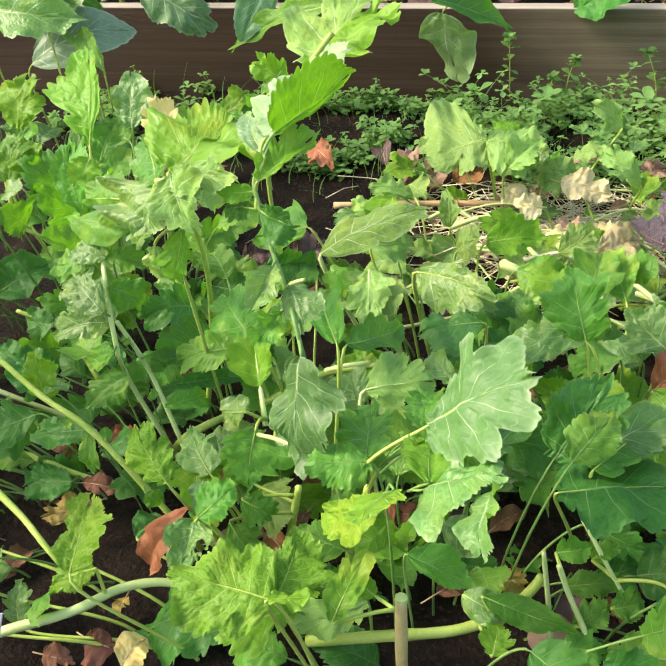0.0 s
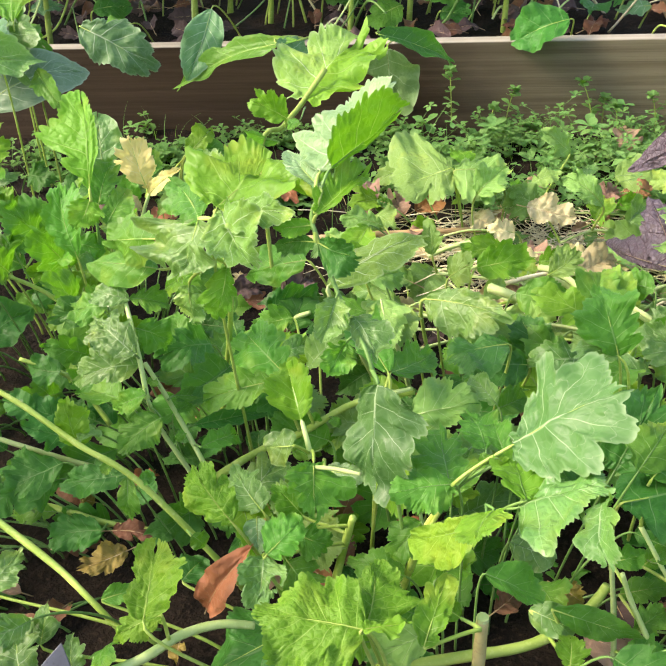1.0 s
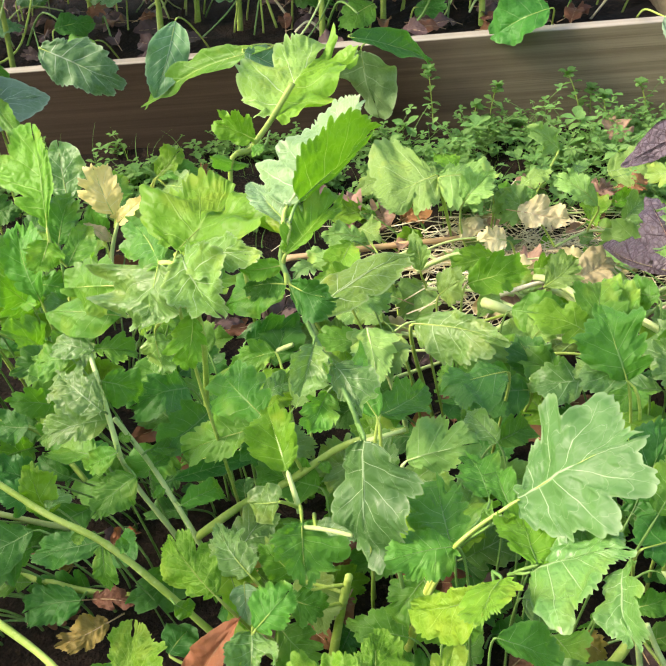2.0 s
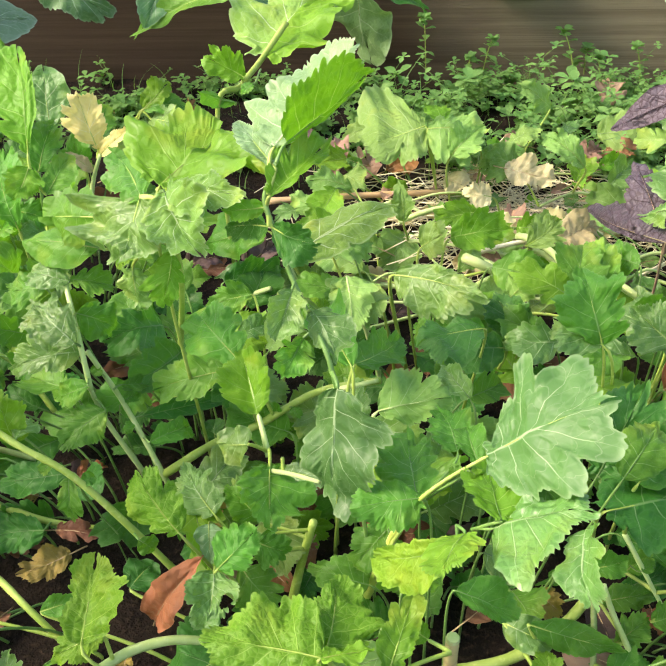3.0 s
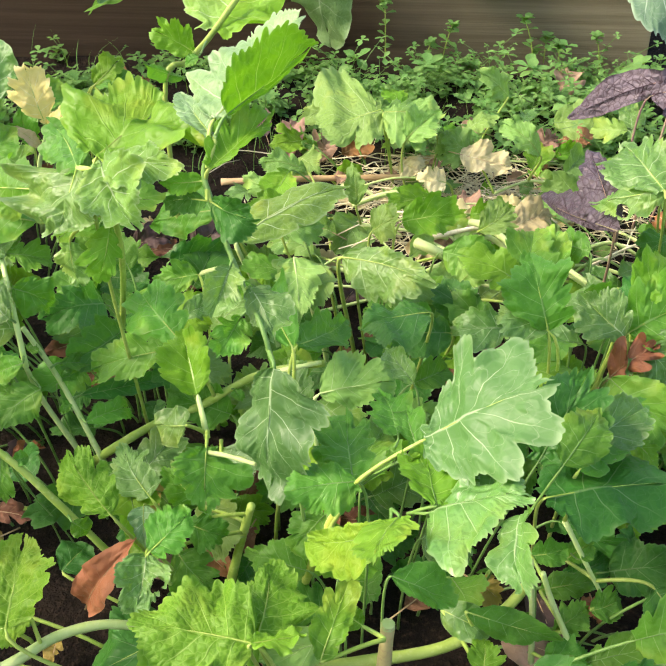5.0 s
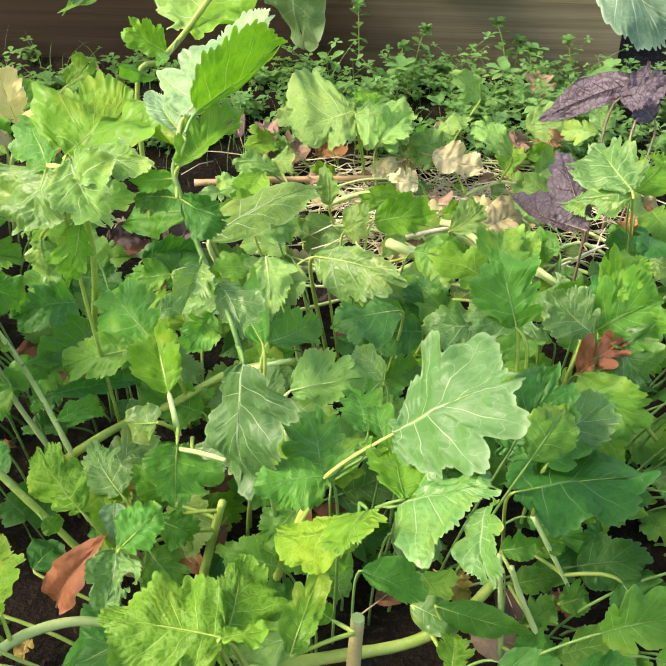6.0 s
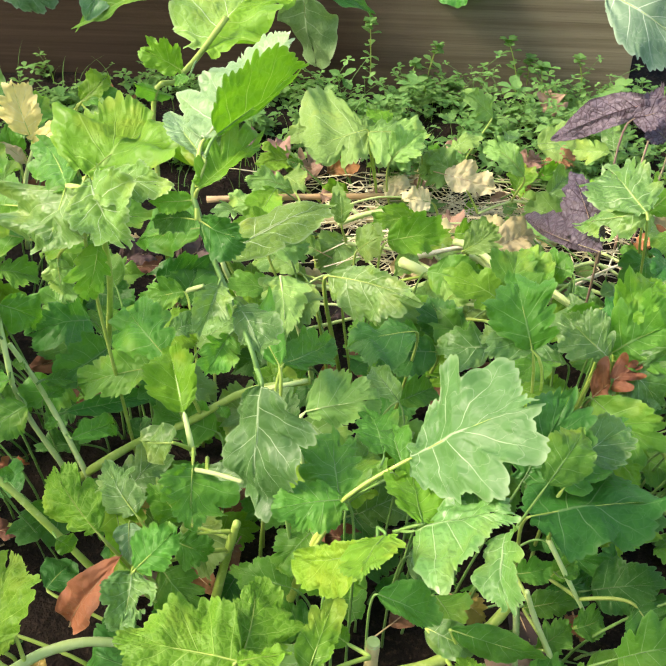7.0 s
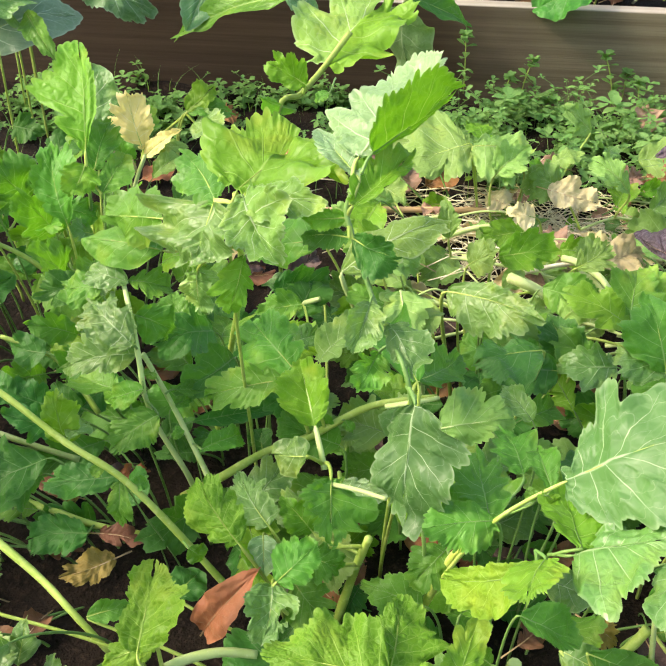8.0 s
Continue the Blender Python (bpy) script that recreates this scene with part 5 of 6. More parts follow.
# lowest layer mostly dark: shade deep between the plants put into leaf colour
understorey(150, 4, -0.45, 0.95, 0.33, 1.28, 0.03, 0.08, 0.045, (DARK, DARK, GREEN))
understorey(52, 5, -0.30, 0.85, 0.58, 1.00, 0.15, 0.22, 0.06)
understorey(140, 1, -0.42, 0.95, 0.33, 1.30, 0.05, 0.13, 0.050)
understorey(100, 2, -0.42, 0.90, 0.33, 1.15, 0.12, 0.20, 0.055)
stalk_part(PK, [(-0.66, 1.30, -0.01), (-0.65, 1.30, 0.16), (-0.66, 1.31, 0.36)], 0.009, STALK, 0.6)
understorey(54, 3, -0.75, -0.22, 0.80, 1.40, 0.10, 0.26, 0.055)
understorey(20, 7, -0.48, -0.20, 0.52, 0.86, 0.07, 0.16, 0.05)

understorey(34, 6, 0.12, 0.72, 1.12, 1.62, 0.05, 0.12, 0.06, (LIMY, LIMY, LIGHT, PALE))


def flattened_stalks():
    """Pale broken stalks that lie across the open middle of the bed."""
    rng = random.Random(88)
    for _ in range(46):
        x, y, a, ln = rng.uniform(0.14, 0.60), rng.uniform(1.02, 1.36), rng.gauss(-0.15, 0.5), rng.uniform(0.06, 0.20)
        z = ground_height(x, y) + rng.uniform(0.02, 0.07)
        dx, dy = ln * math.cos(a), ln * math.sin(a)
        stalk_part(PD if y < 1.22 else PE, [(x, y, z), (x + dx * 0.5, y + dy * 0.5 + rng.uniform(-0.01, 0.01), z + rng.uniform(0.0, 0.02)), (x + dx, y + dy, z + rng.uniform(-0.015, 0.01))], rng.uniform(0.0018, 0.0042), rng.choice((STALK_WHITE, STALK_WHITE, STALK, STRAW)))


flattened_stalks()


def shade_plant():
    """A taller mustard plant beside the open stalks, added out of view to shade them."""
    owner = plant("tall mustard plant with broad green leaves, added out of view for shade", (-0.56, 0.62, 0.02), group=greens)
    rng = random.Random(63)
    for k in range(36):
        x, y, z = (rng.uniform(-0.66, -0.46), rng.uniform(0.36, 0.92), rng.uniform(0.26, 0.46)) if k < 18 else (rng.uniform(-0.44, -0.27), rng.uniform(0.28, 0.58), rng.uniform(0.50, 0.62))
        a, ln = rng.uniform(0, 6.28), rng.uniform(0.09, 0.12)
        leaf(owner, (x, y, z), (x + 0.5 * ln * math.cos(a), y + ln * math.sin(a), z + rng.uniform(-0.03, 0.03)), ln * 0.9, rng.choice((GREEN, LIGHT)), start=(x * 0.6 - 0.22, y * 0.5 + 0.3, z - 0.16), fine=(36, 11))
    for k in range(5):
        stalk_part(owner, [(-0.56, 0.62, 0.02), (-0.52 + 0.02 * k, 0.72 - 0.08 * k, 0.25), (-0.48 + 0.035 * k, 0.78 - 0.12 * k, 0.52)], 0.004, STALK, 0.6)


shade_plant()


def shading_collards():
    """Collards farther back in the raised bed: bare lower stems, leaves held high. The unseen leaves are added to shade
    the soil.
    """
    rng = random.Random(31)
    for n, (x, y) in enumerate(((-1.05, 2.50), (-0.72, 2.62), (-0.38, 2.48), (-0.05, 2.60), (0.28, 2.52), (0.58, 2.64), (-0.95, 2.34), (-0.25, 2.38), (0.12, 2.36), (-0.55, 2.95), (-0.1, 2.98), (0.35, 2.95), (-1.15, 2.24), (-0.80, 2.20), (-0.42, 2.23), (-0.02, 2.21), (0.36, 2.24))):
        owner = plant("tall blue-green collard plant with bare lower stems, added to shade the soil", (x, y, 0.16), name="collard_plant", group=collards)
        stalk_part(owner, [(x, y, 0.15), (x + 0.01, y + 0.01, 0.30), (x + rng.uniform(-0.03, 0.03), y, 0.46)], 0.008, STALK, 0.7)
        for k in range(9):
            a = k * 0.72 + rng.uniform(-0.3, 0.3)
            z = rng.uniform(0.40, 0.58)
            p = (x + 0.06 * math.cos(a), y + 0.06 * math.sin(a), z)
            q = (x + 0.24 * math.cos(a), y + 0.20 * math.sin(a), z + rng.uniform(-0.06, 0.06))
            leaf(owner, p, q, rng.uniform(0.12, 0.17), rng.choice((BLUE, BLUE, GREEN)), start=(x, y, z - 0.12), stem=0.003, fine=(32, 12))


shading_collards()


def bed_growth():
    """Low leaves, leaning stems and runners over the soil of the raised bed."""
    rng = random.Random(47)
    crowns = (PQ, PV, PW)
    for _ in range(60):
        x, y = rng.uniform(-0.95, 0.72), rng.uniform(2.20, 2.75)
        owner = min(crowns, key=lambda o: abs(o.location.x - x))
        a, ln = rng.uniform(0, 6.28), rng.uniform(0.08, 0.13)
        z = rng.uniform(0.21, 0.29)
        # mostly dark leaves, so the bed's shade sits in their colour
        leaf(owner, (x, y, z), (x + ln * math.cos(a), y + ln * math.sin(a), z + rng.uniform(-0.03, 0.04)), ln * 0.75, rng.choice((DARK, DARK, GREEN, BLUE)), start=(x - 0.02, y + 0.02, 0.16), stem=0.002, fine=(36, 10))
    for _ in range(54):
        x, y = rng.uniform(-1.0, 0.74), rng.uniform(2.10, 2.70)
        owner = min(crowns, key=lambda o: abs(o.location.x - x))
        a = rng.uniform(0, 6.28)
        far = rng.uniform(0.05, 0.22)
        stalk_part(owner, [(x, y, 0.165), (x + far * 0.5 * math.cos(a), y + far * 0.5 * math.sin(a), 0.165 + rng.uniform(0.03, 0.12)), (x + far * math.cos(a), y + far * math.sin(a), 0.17 + rng.uniform(0.02, 0.25))], rng.uniform(0.0018, 0.004), rng.choice((STALK, STALK_GREEN, STRAW, STALK_WHITE)))


bed_growth()


# ---- fallen leaves, straw, stick ----
def fallen(name, base, tip, width, material, label, form="oak", **shape):
    SEED[0] += 1
    shape.setdefault("seed", SEED[0])
    shape.setdefault("ruffle", 0.16)
    shape.setdefault("crinkle", 0.03)
    shape.setdefault("fold", 0.5)
    ob, line = blade_mesh(name, base, tip, width, material, form, **shape)
    v, f = tube([(-(line[1] - line[0])).normalized() * 0.02] + line, [0.0010] + [0.0006 * (1 - i / 10) + 0.0002 for i in range(len(line))], 5)
    st = mesh_object("stem", v, f, CANE)
    st.parent = ob
    return tagged(ob, label, "dead leaf", "fallen leaves on the soil")

fallen("fallen_leaf", (0.013, 0.428, 0.112), (0.068, 0.424, 0.210), 0.042, RUST, "curled rust-orange dead leaf resting on green stalks", form="oval", fold=0.9, ruffle=0.10, arch=0.10, crinkle=0.016)
fallen("fallen_leaf", (-0.013, 1.093, 0.100), (0.032, 1.144, 0.110), 0.073, UMBER, "dark purplish-brown rotting leaf on the soil")
fallen("fallen_leaf", (-0.109, 1.102, 0.090), (-0.049, 1.125, 0.100), 0.057, UMBER, "dark purplish-brown rotting leaf on the soil")
fallen("fallen_leaf", (0.086, 1.496, 0.040), (0.092, 1.604, 0.065), 0.069, PINK, "dry pinkish-red curled leaf on the soil")
fallen("fallen_leaf", (0.180, 1.517, 0.040), (0.238, 1.551, 0.055), 0.068, RUST, "dry brown crumpled leaf on the soil")
fallen("fallen_leaf", (0.143, 1.482, 0.040), (0.161, 1.556, 0.055), 0.057, PINK, "dry pinkish-tan dead leaf on the soil")
fallen("fallen_leaf", (-0.108, 1.560, 0.080), (-0.048, 1.475, 0.085), 0.066, RUST, "rust-orange dead leaf on the soil")
fallen("fallen_leaf", (0.539, 1.533, 0.050), (0.576, 1.553, 0.075), 0.069, PINK, "dry pinkish-tan dead leaf on the soil")
fallen("fallen_leaf", (0.590, 1.586, 0.050), (0.636, 1.542, 0.065), 0.070, DEAD, "crumpled brown dead leaf on the soil")
fallen("fallen_leaf", (0.620, 1.794, 0.040), (0.618, 1.862, 0.075), 0.072, PINK, "dry pinkish-tan dead leaf on the soil")
fallen("fallen_leaf", (0.466, 1.172, 0.105), (0.538, 1.212, 0.115), 0.076, STRAWY, "bleached tan dried leaf with folded ribs")
fallen("fallen_leaf", (0.392, 1.395, 0.112), (0.482, 1.385, 0.098), 0.060, CREAM, "pale straw-yellow dried leaf on dry stems", form="mustard", fold=0.1)
fallen("fallen_leaf", (0.217, 1.075, 0.020), (0.241, 1.119, 0.030), 0.046, UMBER, "dark damp rotting leaf on the soil")
fallen("fallen_leaf", (-0.331, 1.841, 0.050), (-0.275, 1.725, 0.055), 0.066, RUST, "rust-orange dead leaf on the soil")
fallen("fallen_leaf", (-0.251, 1.737, 0.050), (-0.217, 1.748, 0.055), 0.051, RUST, "rust-orange dead leaf on the soil")
fallen("fallen_leaf", (0.540, 0.698, 0.210), (0.593, 0.713, 0.250), 0.049, RUST, "rust-orange lobed dead leaf resting on foliage")
fallen("fallen_leaf", (0.704, 1.265, 0.080), (0.747, 1.214, 0.090), 0.057, RUST, "rust-orange lobed dead leaf resting on foliage")
fallen("fallen_leaf", (-0.140, 1.050, 0.070), (-0.088, 1.060, 0.065), 0.048, RUST, "rust-orange dead leaf on the soil")
fallen("fallen_leaf", (0.326, 0.472, 0.080), (0.352, 0.507, 0.080), 0.037, DEAD, "brown dead leaf on the soil")
fallen("fallen_leaf", (0.371, 0.927, 0.100), (0.348, 0.940, 0.100), 0.018, RUST, "rust-orange dead leaf on the soil")
fallen("fallen_leaf", (0.036, 0.604, 0.100), (0.050, 0.563, 0.100), 0.034, OCHRE, "yellow-brown dead leaf on the soil")
fallen("fallen_leaf", (-0.106, 0.518, 0.100), (-0.159, 0.485, 0.100), 0.042, OCHRE, "yellow-brown dead leaf on the soil", form="mustard", fold=0.1)
fallen("fallen_leaf", (0.014, 0.323, 0.070), (0.031, 0.357, 0.080), 0.039, YELLOW, "yellow wilted leaf lying on the soil", form="oval")
fallen("fallen_leaf", (0.184, 0.411, 0.070), (0.232, 0.409, 0.070), 0.029, PINK, "dry pinkish-tan dead leaf on the soil")
fallen("fallen_leaf", (-0.047, 0.358, 0.060), (-0.002, 0.350, 0.060), 0.045, DEAD, "brown dead leaf on the soil")
fallen("fallen_leaf", (-0.084, 0.328, 0.060), (-0.042, 0.325, 0.060), 0.040, DEAD, "brown dead leaf on the soil")
fallen("fallen_leaf", (0.519, 0.508, 0.070), (0.519, 0.469, 0.080), 0.024, RUST, "rust-brown curled dead leaf on the soil")
fallen("fallen_leaf", (0.398, 0.495, 0.100), (0.423, 0.471, 0.100), 0.034, OCHRE, "yellow-brown spotted dead leaf on the soil", form="mustard")
fallen("fallen_leaf", (-0.139, 0.559, 0.090), (-0.081, 0.551, 0.090), 0.030, DEAD, "brown dead leaf on the soil")
fallen("fallen_leaf", (-0.145, 0.651, 0.080), (-0.110, 0.666, 0.090), 0.032, RUST, "rust-orange dead leaf on the soil")
fallen("fallen_leaf", (0.156, 0.559, 0.090), (0.152, 0.516, 0.090), 0.029, DEAD, "brown dead leaf on the soil")
fallen("fallen_leaf", (0.290, 1.400, 0.090), (0.330, 1.375, 0.085), 0.050, CREAM, "pale straw-yellow wilted leaf on dry stems", form="mustard")
fallen("fallen_leaf", (0.385, 1.455, 0.070), (0.408, 1.487, 0.075), 0.055, RUST, "rust-orange dead leaf on the soil")
fallen("fallen_leaf", (0.080, 1.415, 0.040), (0.125, 1.423, 0.050), 0.046, LIMY, "limp yellow-green leaf on the soil", form="mustard")
fallen("fallen_leaf", (0.104, 0.576, 0.080), (0.122, 0.540, 0.080), 0.029, OCHRE, "yellow-brown dead leaf on the soil")
fallen("fallen_leaf", (-0.199, 0.546, 0.070), (-0.159, 0.562, 0.070), 0.036, DEAD, "brown dead leaf on the soil")
fallen("fallen_leaf", (-0.193, 0.638, 0.060), (-0.211, 0.634, 0.070), 0.033, OCHRE, "yellow-brown dead leaf on the soil")
fallen("fallen_leaf", (0.201, 0.407, 0.080), (0.231, 0.402, 0.080), 0.035, PINK, "dry pinkish-tan dead leaf on the soil")
fallen("fallen_leaf", (-0.020, 0.412, 0.070), (-0.017, 0.384, 0.070), 0.023, OCHRE, "yellow-brown dead leaf on the soil")


def scatter_fallen(count, x0, x1, y0, y1, lift, seed, damp=False):
    rng = random.Random(seed)
    kinds = ((RUST, "curled rust-orange dead leaf lying on the soil"), (DEAD, "crumpled brown dead leaf lying on the soil"), (DEAD, "crumpled brown dead leaf lying on the soil"),
             (PINK, "dry pinkish-tan dead leaf lying on the soil"), (UMBER, "dark damp rotting leaf lying on the soil"))
    # only dark kinds for the raised bed: its shade is put into the litter colour
    if damp:
        kinds = (kinds[1], kinds[4], kinds[4], kinds[4])
    for _ in range(count):
        x, y, a, ln = rng.uniform(x0, x1), rng.uniform(y0, y1), rng.uniform(0, 6.28), rng.uniform(0.05, 0.085)
        z = lift(x, y) + 0.010
        mat, label = rng.choice(kinds)
        fallen("fallen_leaf", (x, y, z), (x + ln * math.cos(a), y + ln * math.sin(a), z + rng.uniform(0.0, 0.015)), ln * rng.uniform(0.45, 0.7), mat, label,
               form=rng.choice(("oak", "oval", "oval")), fine=(20, 8), roll=rng.uniform(-20, 20))


scatter_fallen(46, -0.35, 0.85, 0.33, 1.25, ground_height, 21)
scatter_fallen(14, -0.5, 0.9, 1.25, 1.9, ground_height, 22)
scatter_fallen(120, -1.1, 0.75, 2.06, 2.75, lambda x, y: 0.17 + 0.03 * noise.noise((x * 4, y * 4, 5)), 23, True)


def build_straw():
    rng = random.Random(5)
    verts, faces = [], []
    for _ in range(900):
        x, y = rng.gauss(0.42, 0.15), rng.gauss(1.36, 0.10)
        a, ln = rng.gauss(0.0, 1.0), rng.uniform(0.03, 0.15)
        z = ground_height(x, y) + rng.uniform(0.004, 0.045)
        d = Vector((math.cos(a), math.sin(a), rng.uniform(-0.12, 0.12)))
        bend = Vector((rng.uniform(-0.01, 0.01), rng.uniform(-0.01, 0.01), rng.uniform(0, 0.012)))
        p = Vector((x, y, z))
        v, f = tube([p - d * ln / 2, p + bend, p + d * ln / 2], [rng.uniform(0.0004, 0.0012)] * 3, 5)
        k = len(verts)
        verts += v
        faces += [tuple(i + k for i in g) for g in f]
    tagged(mesh_object("dry_straw", verts, faces, STRAW), "tangle of dry straw-coloured stems on the soil", "straw", kind="stuff")


build_straw()


def scraps():
    """Wilted scraps of leaf among the dry stems."""
    rng = random.Random(77)
    for _ in range(84):
        x, y = rng.gauss(0.42, 0.18), rng.gauss(1.36, 0.12)
        a, ln = rng.uniform(0, 6.28), rng.uniform(0.03, 0.06)
        z = ground_height(x, y) + rng.uniform(0.02, 0.06)
        mat, label = rng.choice(((CREAM, "pale cream-yellow wilted leaf on dry stems"), (PINK, "dry pinkish-tan dead leaf on the soil"), (LIMY, "limp pale yellow-green leaf on dry stems"), (STRAWY, "pale straw-yellow wilted leaf on dry stems"), (LIGHT, "wilted yellow-green leaf on dry stems"), (PALE, "limp pale green leaf on dry stems"), (PINK, "dry pinkish-tan dead leaf on the soil")))
        fallen("fallen_leaf", (x, y, z), (x + ln * math.cos(a), y + ln * math.sin(a), z + rng.uniform(-0.01, 0.015)), ln * rng.uniform(0.5, 0.9), mat, label, form=rng.choice(("oval", "mustard")), fine=(24, 8), roll=rng.uniform(-25, 25))


scraps()
tagged(cane_like("stick", [(-0.02, 1.372, 0.055), (0.13, 1.385, 0.060), (0.31, 1.412, 0.056)], 0.0065, CANE, 0.8), "tan wooden stick lying on the soil", "stick")


# ---- weeds ----
def weed_geometry(rng, root, height, lean, size, pairs, top=4):
    """A weed sprig: its stem line and small oval leaves in crossed pairs."""
    line = [Vector(root) + Vector((lean[0] * t * t, lean[1] * t * t, 1.0 * t)) * height for t in np.linspace(0, 1, 6)]
    leaves = []
    turn = rng.uniform(0, 3.14)
    for n in range(pairs):
        t = 0.25 + 0.75 * n / max(1, pairs - 1)
        i = min(4, int(t * 5))
        p = line[i].lerp(line[i + 1], t * 5 - i)
        s = size * (0.75 + 0.5 * math.sin(math.pi * (0.25 + 0.6 * t))) * rng.uniform(0.8, 1.15)
        for k in range(2 if n < pairs - 1 else top):
            a = turn + n * 1.57 + k * (math.pi if n < pairs - 1 else 2 * math.pi / top) + rng.uniform(-0.3, 0.3)
            leaves.append((p, a, s, rng.uniform(-0.3, 0.9)))
    return line, leaves


def tiny_leaf(p, a, s, up):
    """An oval leaf of eight faces with a folded middle."""
    d = Vector((math.cos(a), math.sin(a), up)).normalized()
    side = d.cross(Vector((0, 0, 1))).normalized()
    n = side.cross(d)
    rows = ((0.0, 0.05), (0.3, 0.17), (0.58, 0.33), (0.82, 0.26), (1.0, 0.03))
    verts, uvs = [], []
    for t, w in rows:
        mid = p + d * (s * t) - n * (s * 0.18 * t * t)
        for m in (-1, 0, 1):
            verts.append(mid + side * (m * w * s) + n * (abs(m) * w * s * 0.25))
            uvs.append((t, 0.5 + 0.5 * m))
    faces = [(r * 3 + c, r * 3 + c + 1, r * 3 + c + 4, r * 3 + c + 3) for r in range(4) for c in range(2)]
    return verts, faces, uvs


def build_weed_carpet():
    rng = random.Random(9)
    verts, faces, uvs, sv, sf = [], [], [], [], []
    made = 0
    while made < 1500:
        x, y = rng.uniform(-0.85, 1.3), rng.uniform(1.50, 1.975)
        edge = 1.60 + 0.10 * noise.noise((x * 4, 0.3, 0.0)) - 0.10 * max(0.0, min(1.0, (x - 0.3) / 0.4))
        if y < edge or noise.noise((x * 9, y * 9, 4.0)) < (-0.12 if x > 0.1 else 0.08):
            continue
        made += 1
        thick = 0.5 + 0.5 * noise.noise((x * 6, y * 6, 9.0))
        h = rng.uniform(0.015, 0.045 + 0.045 * thick) * (1.2 if x > 0.15 else 0.75)
        big = rng.random() < 0.06
        size = rng.uniform(0.024, 0.034) if big else rng.uniform(0.010, 0.020)
        if rng.random() < 0.22:
            size *= 0.6
        line, leaves = weed_geometry(rng, (x, y, ground_height(x, y)), h * (1.0 + 0.9 * (rng.random() < 0.12)), (rng.uniform(-0.9, 0.9), rng.uniform(-1.0, 0.5)), size, 2 if big else rng.choice((3, 4, 4, 5)))
        v, f = tube(line, [0.0006] * len(line), 4)
        k = len(sv)
        sv += v
        sf += [tuple(i + k for i in g) for g in f]
        for one in leaves:
            v, f, w = tiny_leaf(*one)
            k = len(verts)
            verts += v
            uvs += w
            faces += [tuple(i + k for i in g) for g in f]
    carpet = tagged(mesh_object("weed_carpet", verts, faces, WEED, uvs), "dense low carpet of small-leaved green weeds by the board", "weeds", kind="stuff")
    stems = mesh_object("stem_mass", sv, sf, STALK_GREEN)
    stems.parent = carpet


build_weed_carpet()


def build_grass():
    """Thin arching blades among the weeds and in front of the board."""
    rng = random.Random(15)
    verts, faces, uvs = [], [], []
    for _ in range(420):
        x, y = rng.uniform(-0.75, 1.2), rng.uniform(1.46, 1.97)
        a, ln = rng.uniform(0, 6.28), rng.uniform(0.04, 0.11)
        p, d = Vector((x, y, ground_height(x, y))), Vector((math.cos(a), math.sin(a), 0))
        side = Vector((-d.y, d.x, 0)) * rng.uniform(0.0007, 0.0016)
        k, lean = len(verts), rng.uniform(0.2, 0.9)
        for i in range(6):
            t = i / 5
            q = p + d * (ln * lean * t * t) + Vector((0, 0, ln * (t - 0.45 * lean * t * t)))
            verts += [q - side * (1 - t * 0.9), q + side * (1 - t * 0.9)]
            uvs += [(t, 0.3), (t, 0.7)]
        faces += [(k + 2 * i, k + 2 * i + 1, k + 2 * i + 3, k + 2 * i + 2) for i in range(5)]
    tagged(mesh_object("grass", verts, faces, WEED, uvs), "sparse thin green grass blades among the weeds", "grass", kind="stuff")


build_grass()


def weed_sprig(root, height, lean, size, pairs, seed):
    rng = random.Random(seed)
    line, leaves = weed_geometry(rng, (0, 0, 0), height, lean, size, pairs + 1, 9)
    crown = line[-1]
    leaves += [(crown - Vector((0, 0, rng.uniform(0.002, 0.012))), rng.uniform(0, 6.28), size * rng.uniform(0.7, 1.1), rng.uniform(-0.2, 1.4)) for _ in range(9)]
    thing = new("weed_sprig")
    thing.location = root
    v, f = tube(line, [0.0016 - 0.0001 * i for i in range(len(line))], 5)
    part("stem", mesh_object("stem", v, f, STALK), thing)
    for one in leaves:
        v, f, w = tiny_leaf(*one)
        part("leaf", mesh_object("leaf", v, f, WEED, w), thing)
    return tagged(thing, "thin upright green weed sprig growing against the board", "weed", "weed sprigs by the board")

weed_sprig((0.241, 1.965, 0.035), 0.130, (-0.03, 0.05), 0.02, 4, 40)
weed_sprig((0.560, 1.950, 0.030), 0.109, (-0.24, 0.05), 0.02, 4, 41)
weed_sprig((0.584, 1.960, 0.041), 0.058, (0.03, 0.05), 0.02, 3, 42)
weed_sprig((0.617, 1.930, -0.004), 0.097, (-0.10, 0.05), 0.02, 4, 43)
weed_sprig((0.702, 1.930, -0.000), 0.115, (-0.15, 0.05), 0.02, 5, 44)
weed_sprig((0.363, 1.940, 0.011), 0.117, (0.17, 0.05), 0.02, 5, 45)
weed_sprig((0.326, 1.940, -0.000), 0.088, (0.14, 0.05), 0.02, 4, 46)


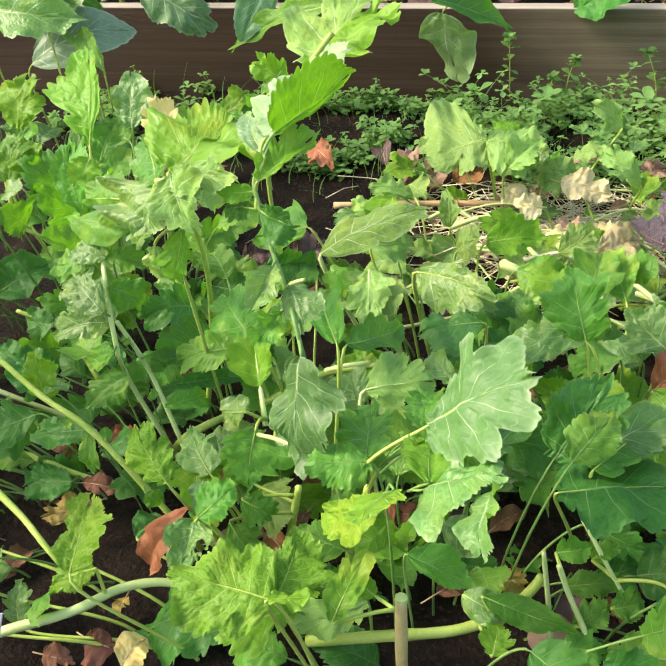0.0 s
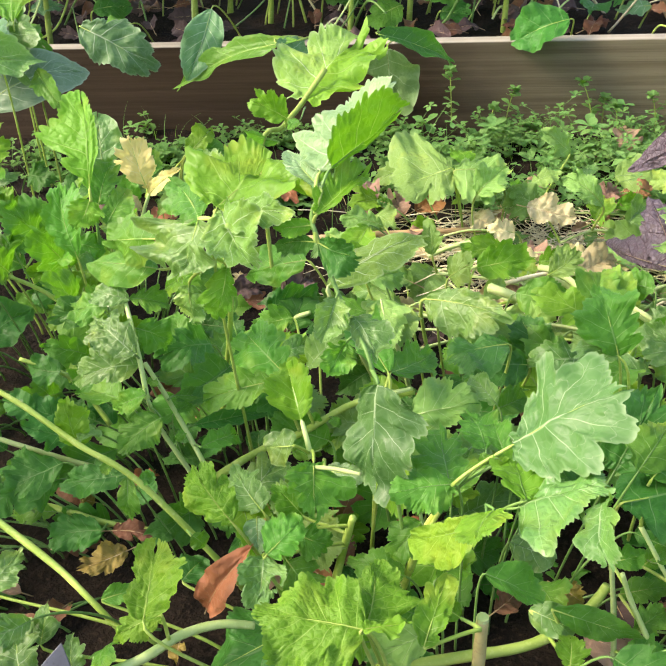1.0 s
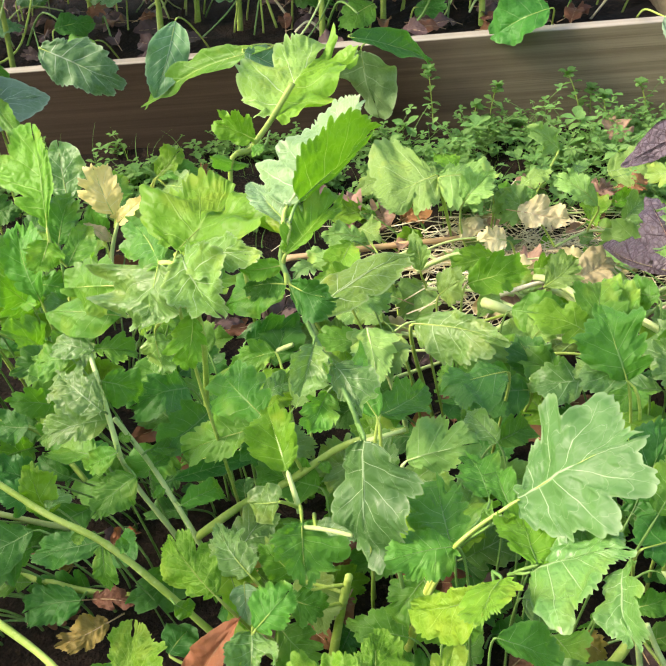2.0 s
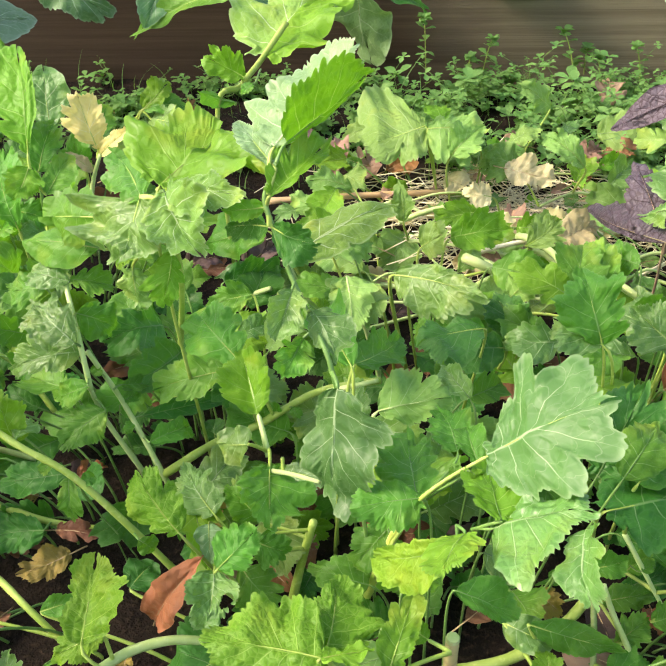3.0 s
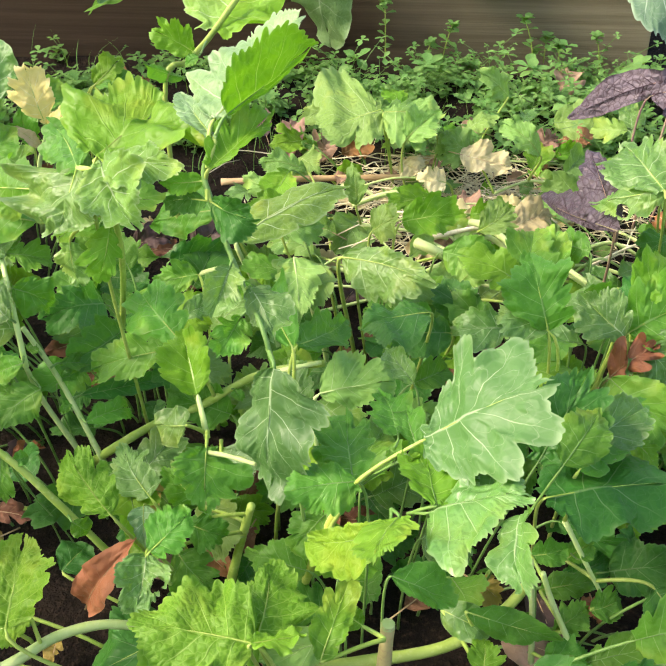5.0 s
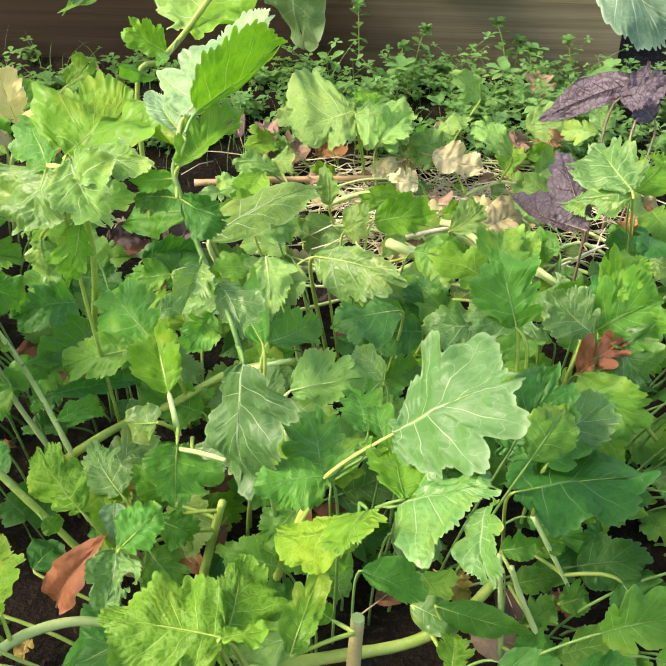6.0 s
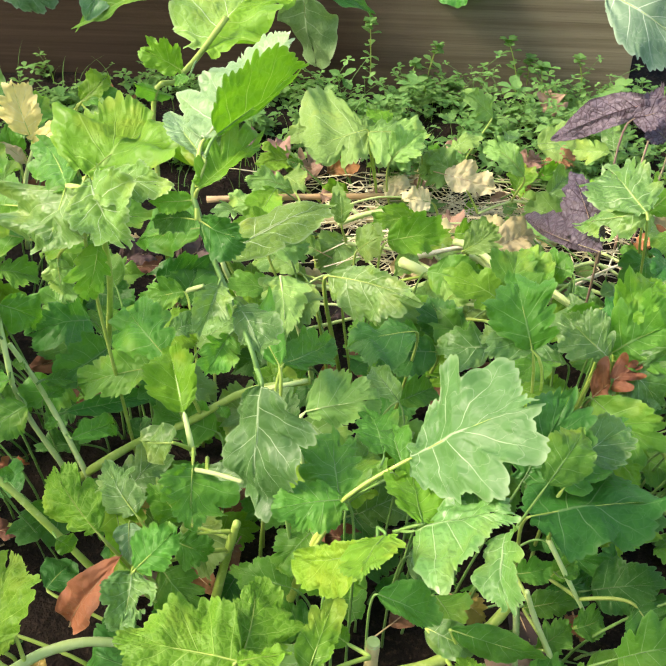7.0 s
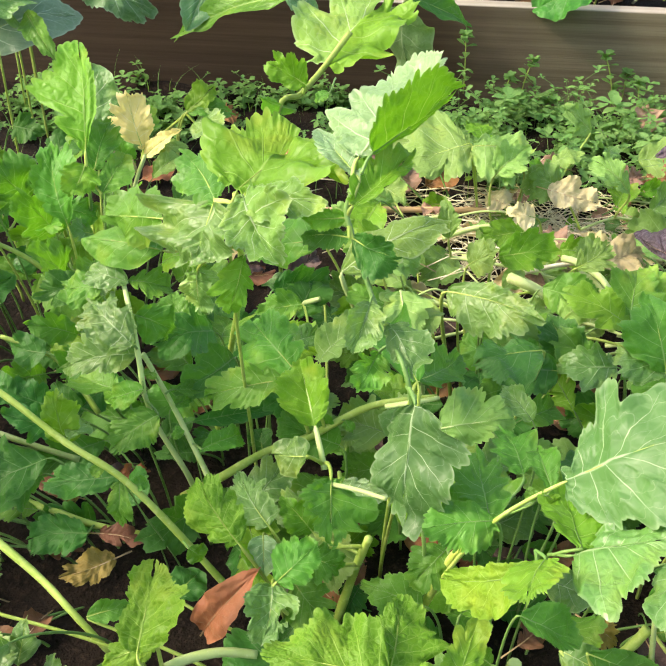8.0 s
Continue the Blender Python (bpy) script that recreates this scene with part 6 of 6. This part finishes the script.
# ---- plant marker ----
def plate(name, outline_xz, thick, material):
    bm = bmesh.new()
    front = [bm.verts.new((x, -thick, z)) for x, z in outline_xz]
    back = [bm.verts.new((x, thick, z)) for x, z in outline_xz]
    n = len(front)
    bm.faces.new(front)
    bm.faces.new(back[::-1])
    for i in range(n):
        j = (i + 1) % n
        bm.faces.new((front[j], front[i], back[i], back[j]))
    bmesh.ops.bevel(bm, geom=bm.edges[:], offset=thick * 0.45, segments=1, affect="EDGES")
    bmesh.ops.recalc_face_normals(bm, faces=bm.faces)
    me = bpy.data.meshes.new(name)
    bm.to_mesh(me)
    bm.free()
    me.materials.append(material)
    return new(name, me)


def plant_marker():
    """A grey pointed plastic label stuck upright in the soil, with a pale rim and faded marks."""
    grey = mottled("grey_plastic", (0.085, 0.085, 0.098), (0.115, 0.115, 0.130), (0.065, 0.065, 0.072), 30, 0.5, 0.3, 0.15, 0.001, 200)
    pale = mottled("pale_plastic_edge", (0.30, 0.30, 0.32), (0.36, 0.36, 0.38), (0.24, 0.24, 0.26), 30, 0.5, 0.4, 0.15, 0.001, 200)
    ink = mottled("faded_ink", (0.05, 0.05, 0.055), (0.08, 0.08, 0.085), (0.04, 0.04, 0.045), 60, 0.6, 0.3, 0.1, 0.001, 200)
    ob = plate("plant_marker", [(-0.017, -0.195), (0.017, -0.195), (0.017, -0.026), (0.004, 0.0), (-0.017, -0.030)], 0.0009, grey)
    ob.matrix_world = pose(-0.095, 0.301, 0.200, -30, 14, 12)
    rim = [((-0.0205, -0.195), (-0.0170, -0.195), (-0.0170, -0.030), (-0.0205, -0.031)), ((0.0170, -0.195), (0.0200, -0.195), (0.0200, -0.025), (0.0170, -0.026))]
    for shape in rim:
        part("edge", plate("edge", shape, 0.0013, pale), ob, "pale raised plastic edge")
    for k in range(4):
        z, w = -0.038 - 0.011 * k, 0.010 - 0.002 * (k % 2)
        bar = plate("mark", [(-w, z - 0.0014), (w, z - 0.0014), (w, z + 0.0012), (-w, z + 0.0012)], 0.0002, ink)
        bar.location = (0, -0.0012, 0)
        part("mark", bar, ob, "faded dark mark")
    return tagged(ob, "grey pointed plastic plant marker stuck in the soil", "plant marker")


plant_marker()
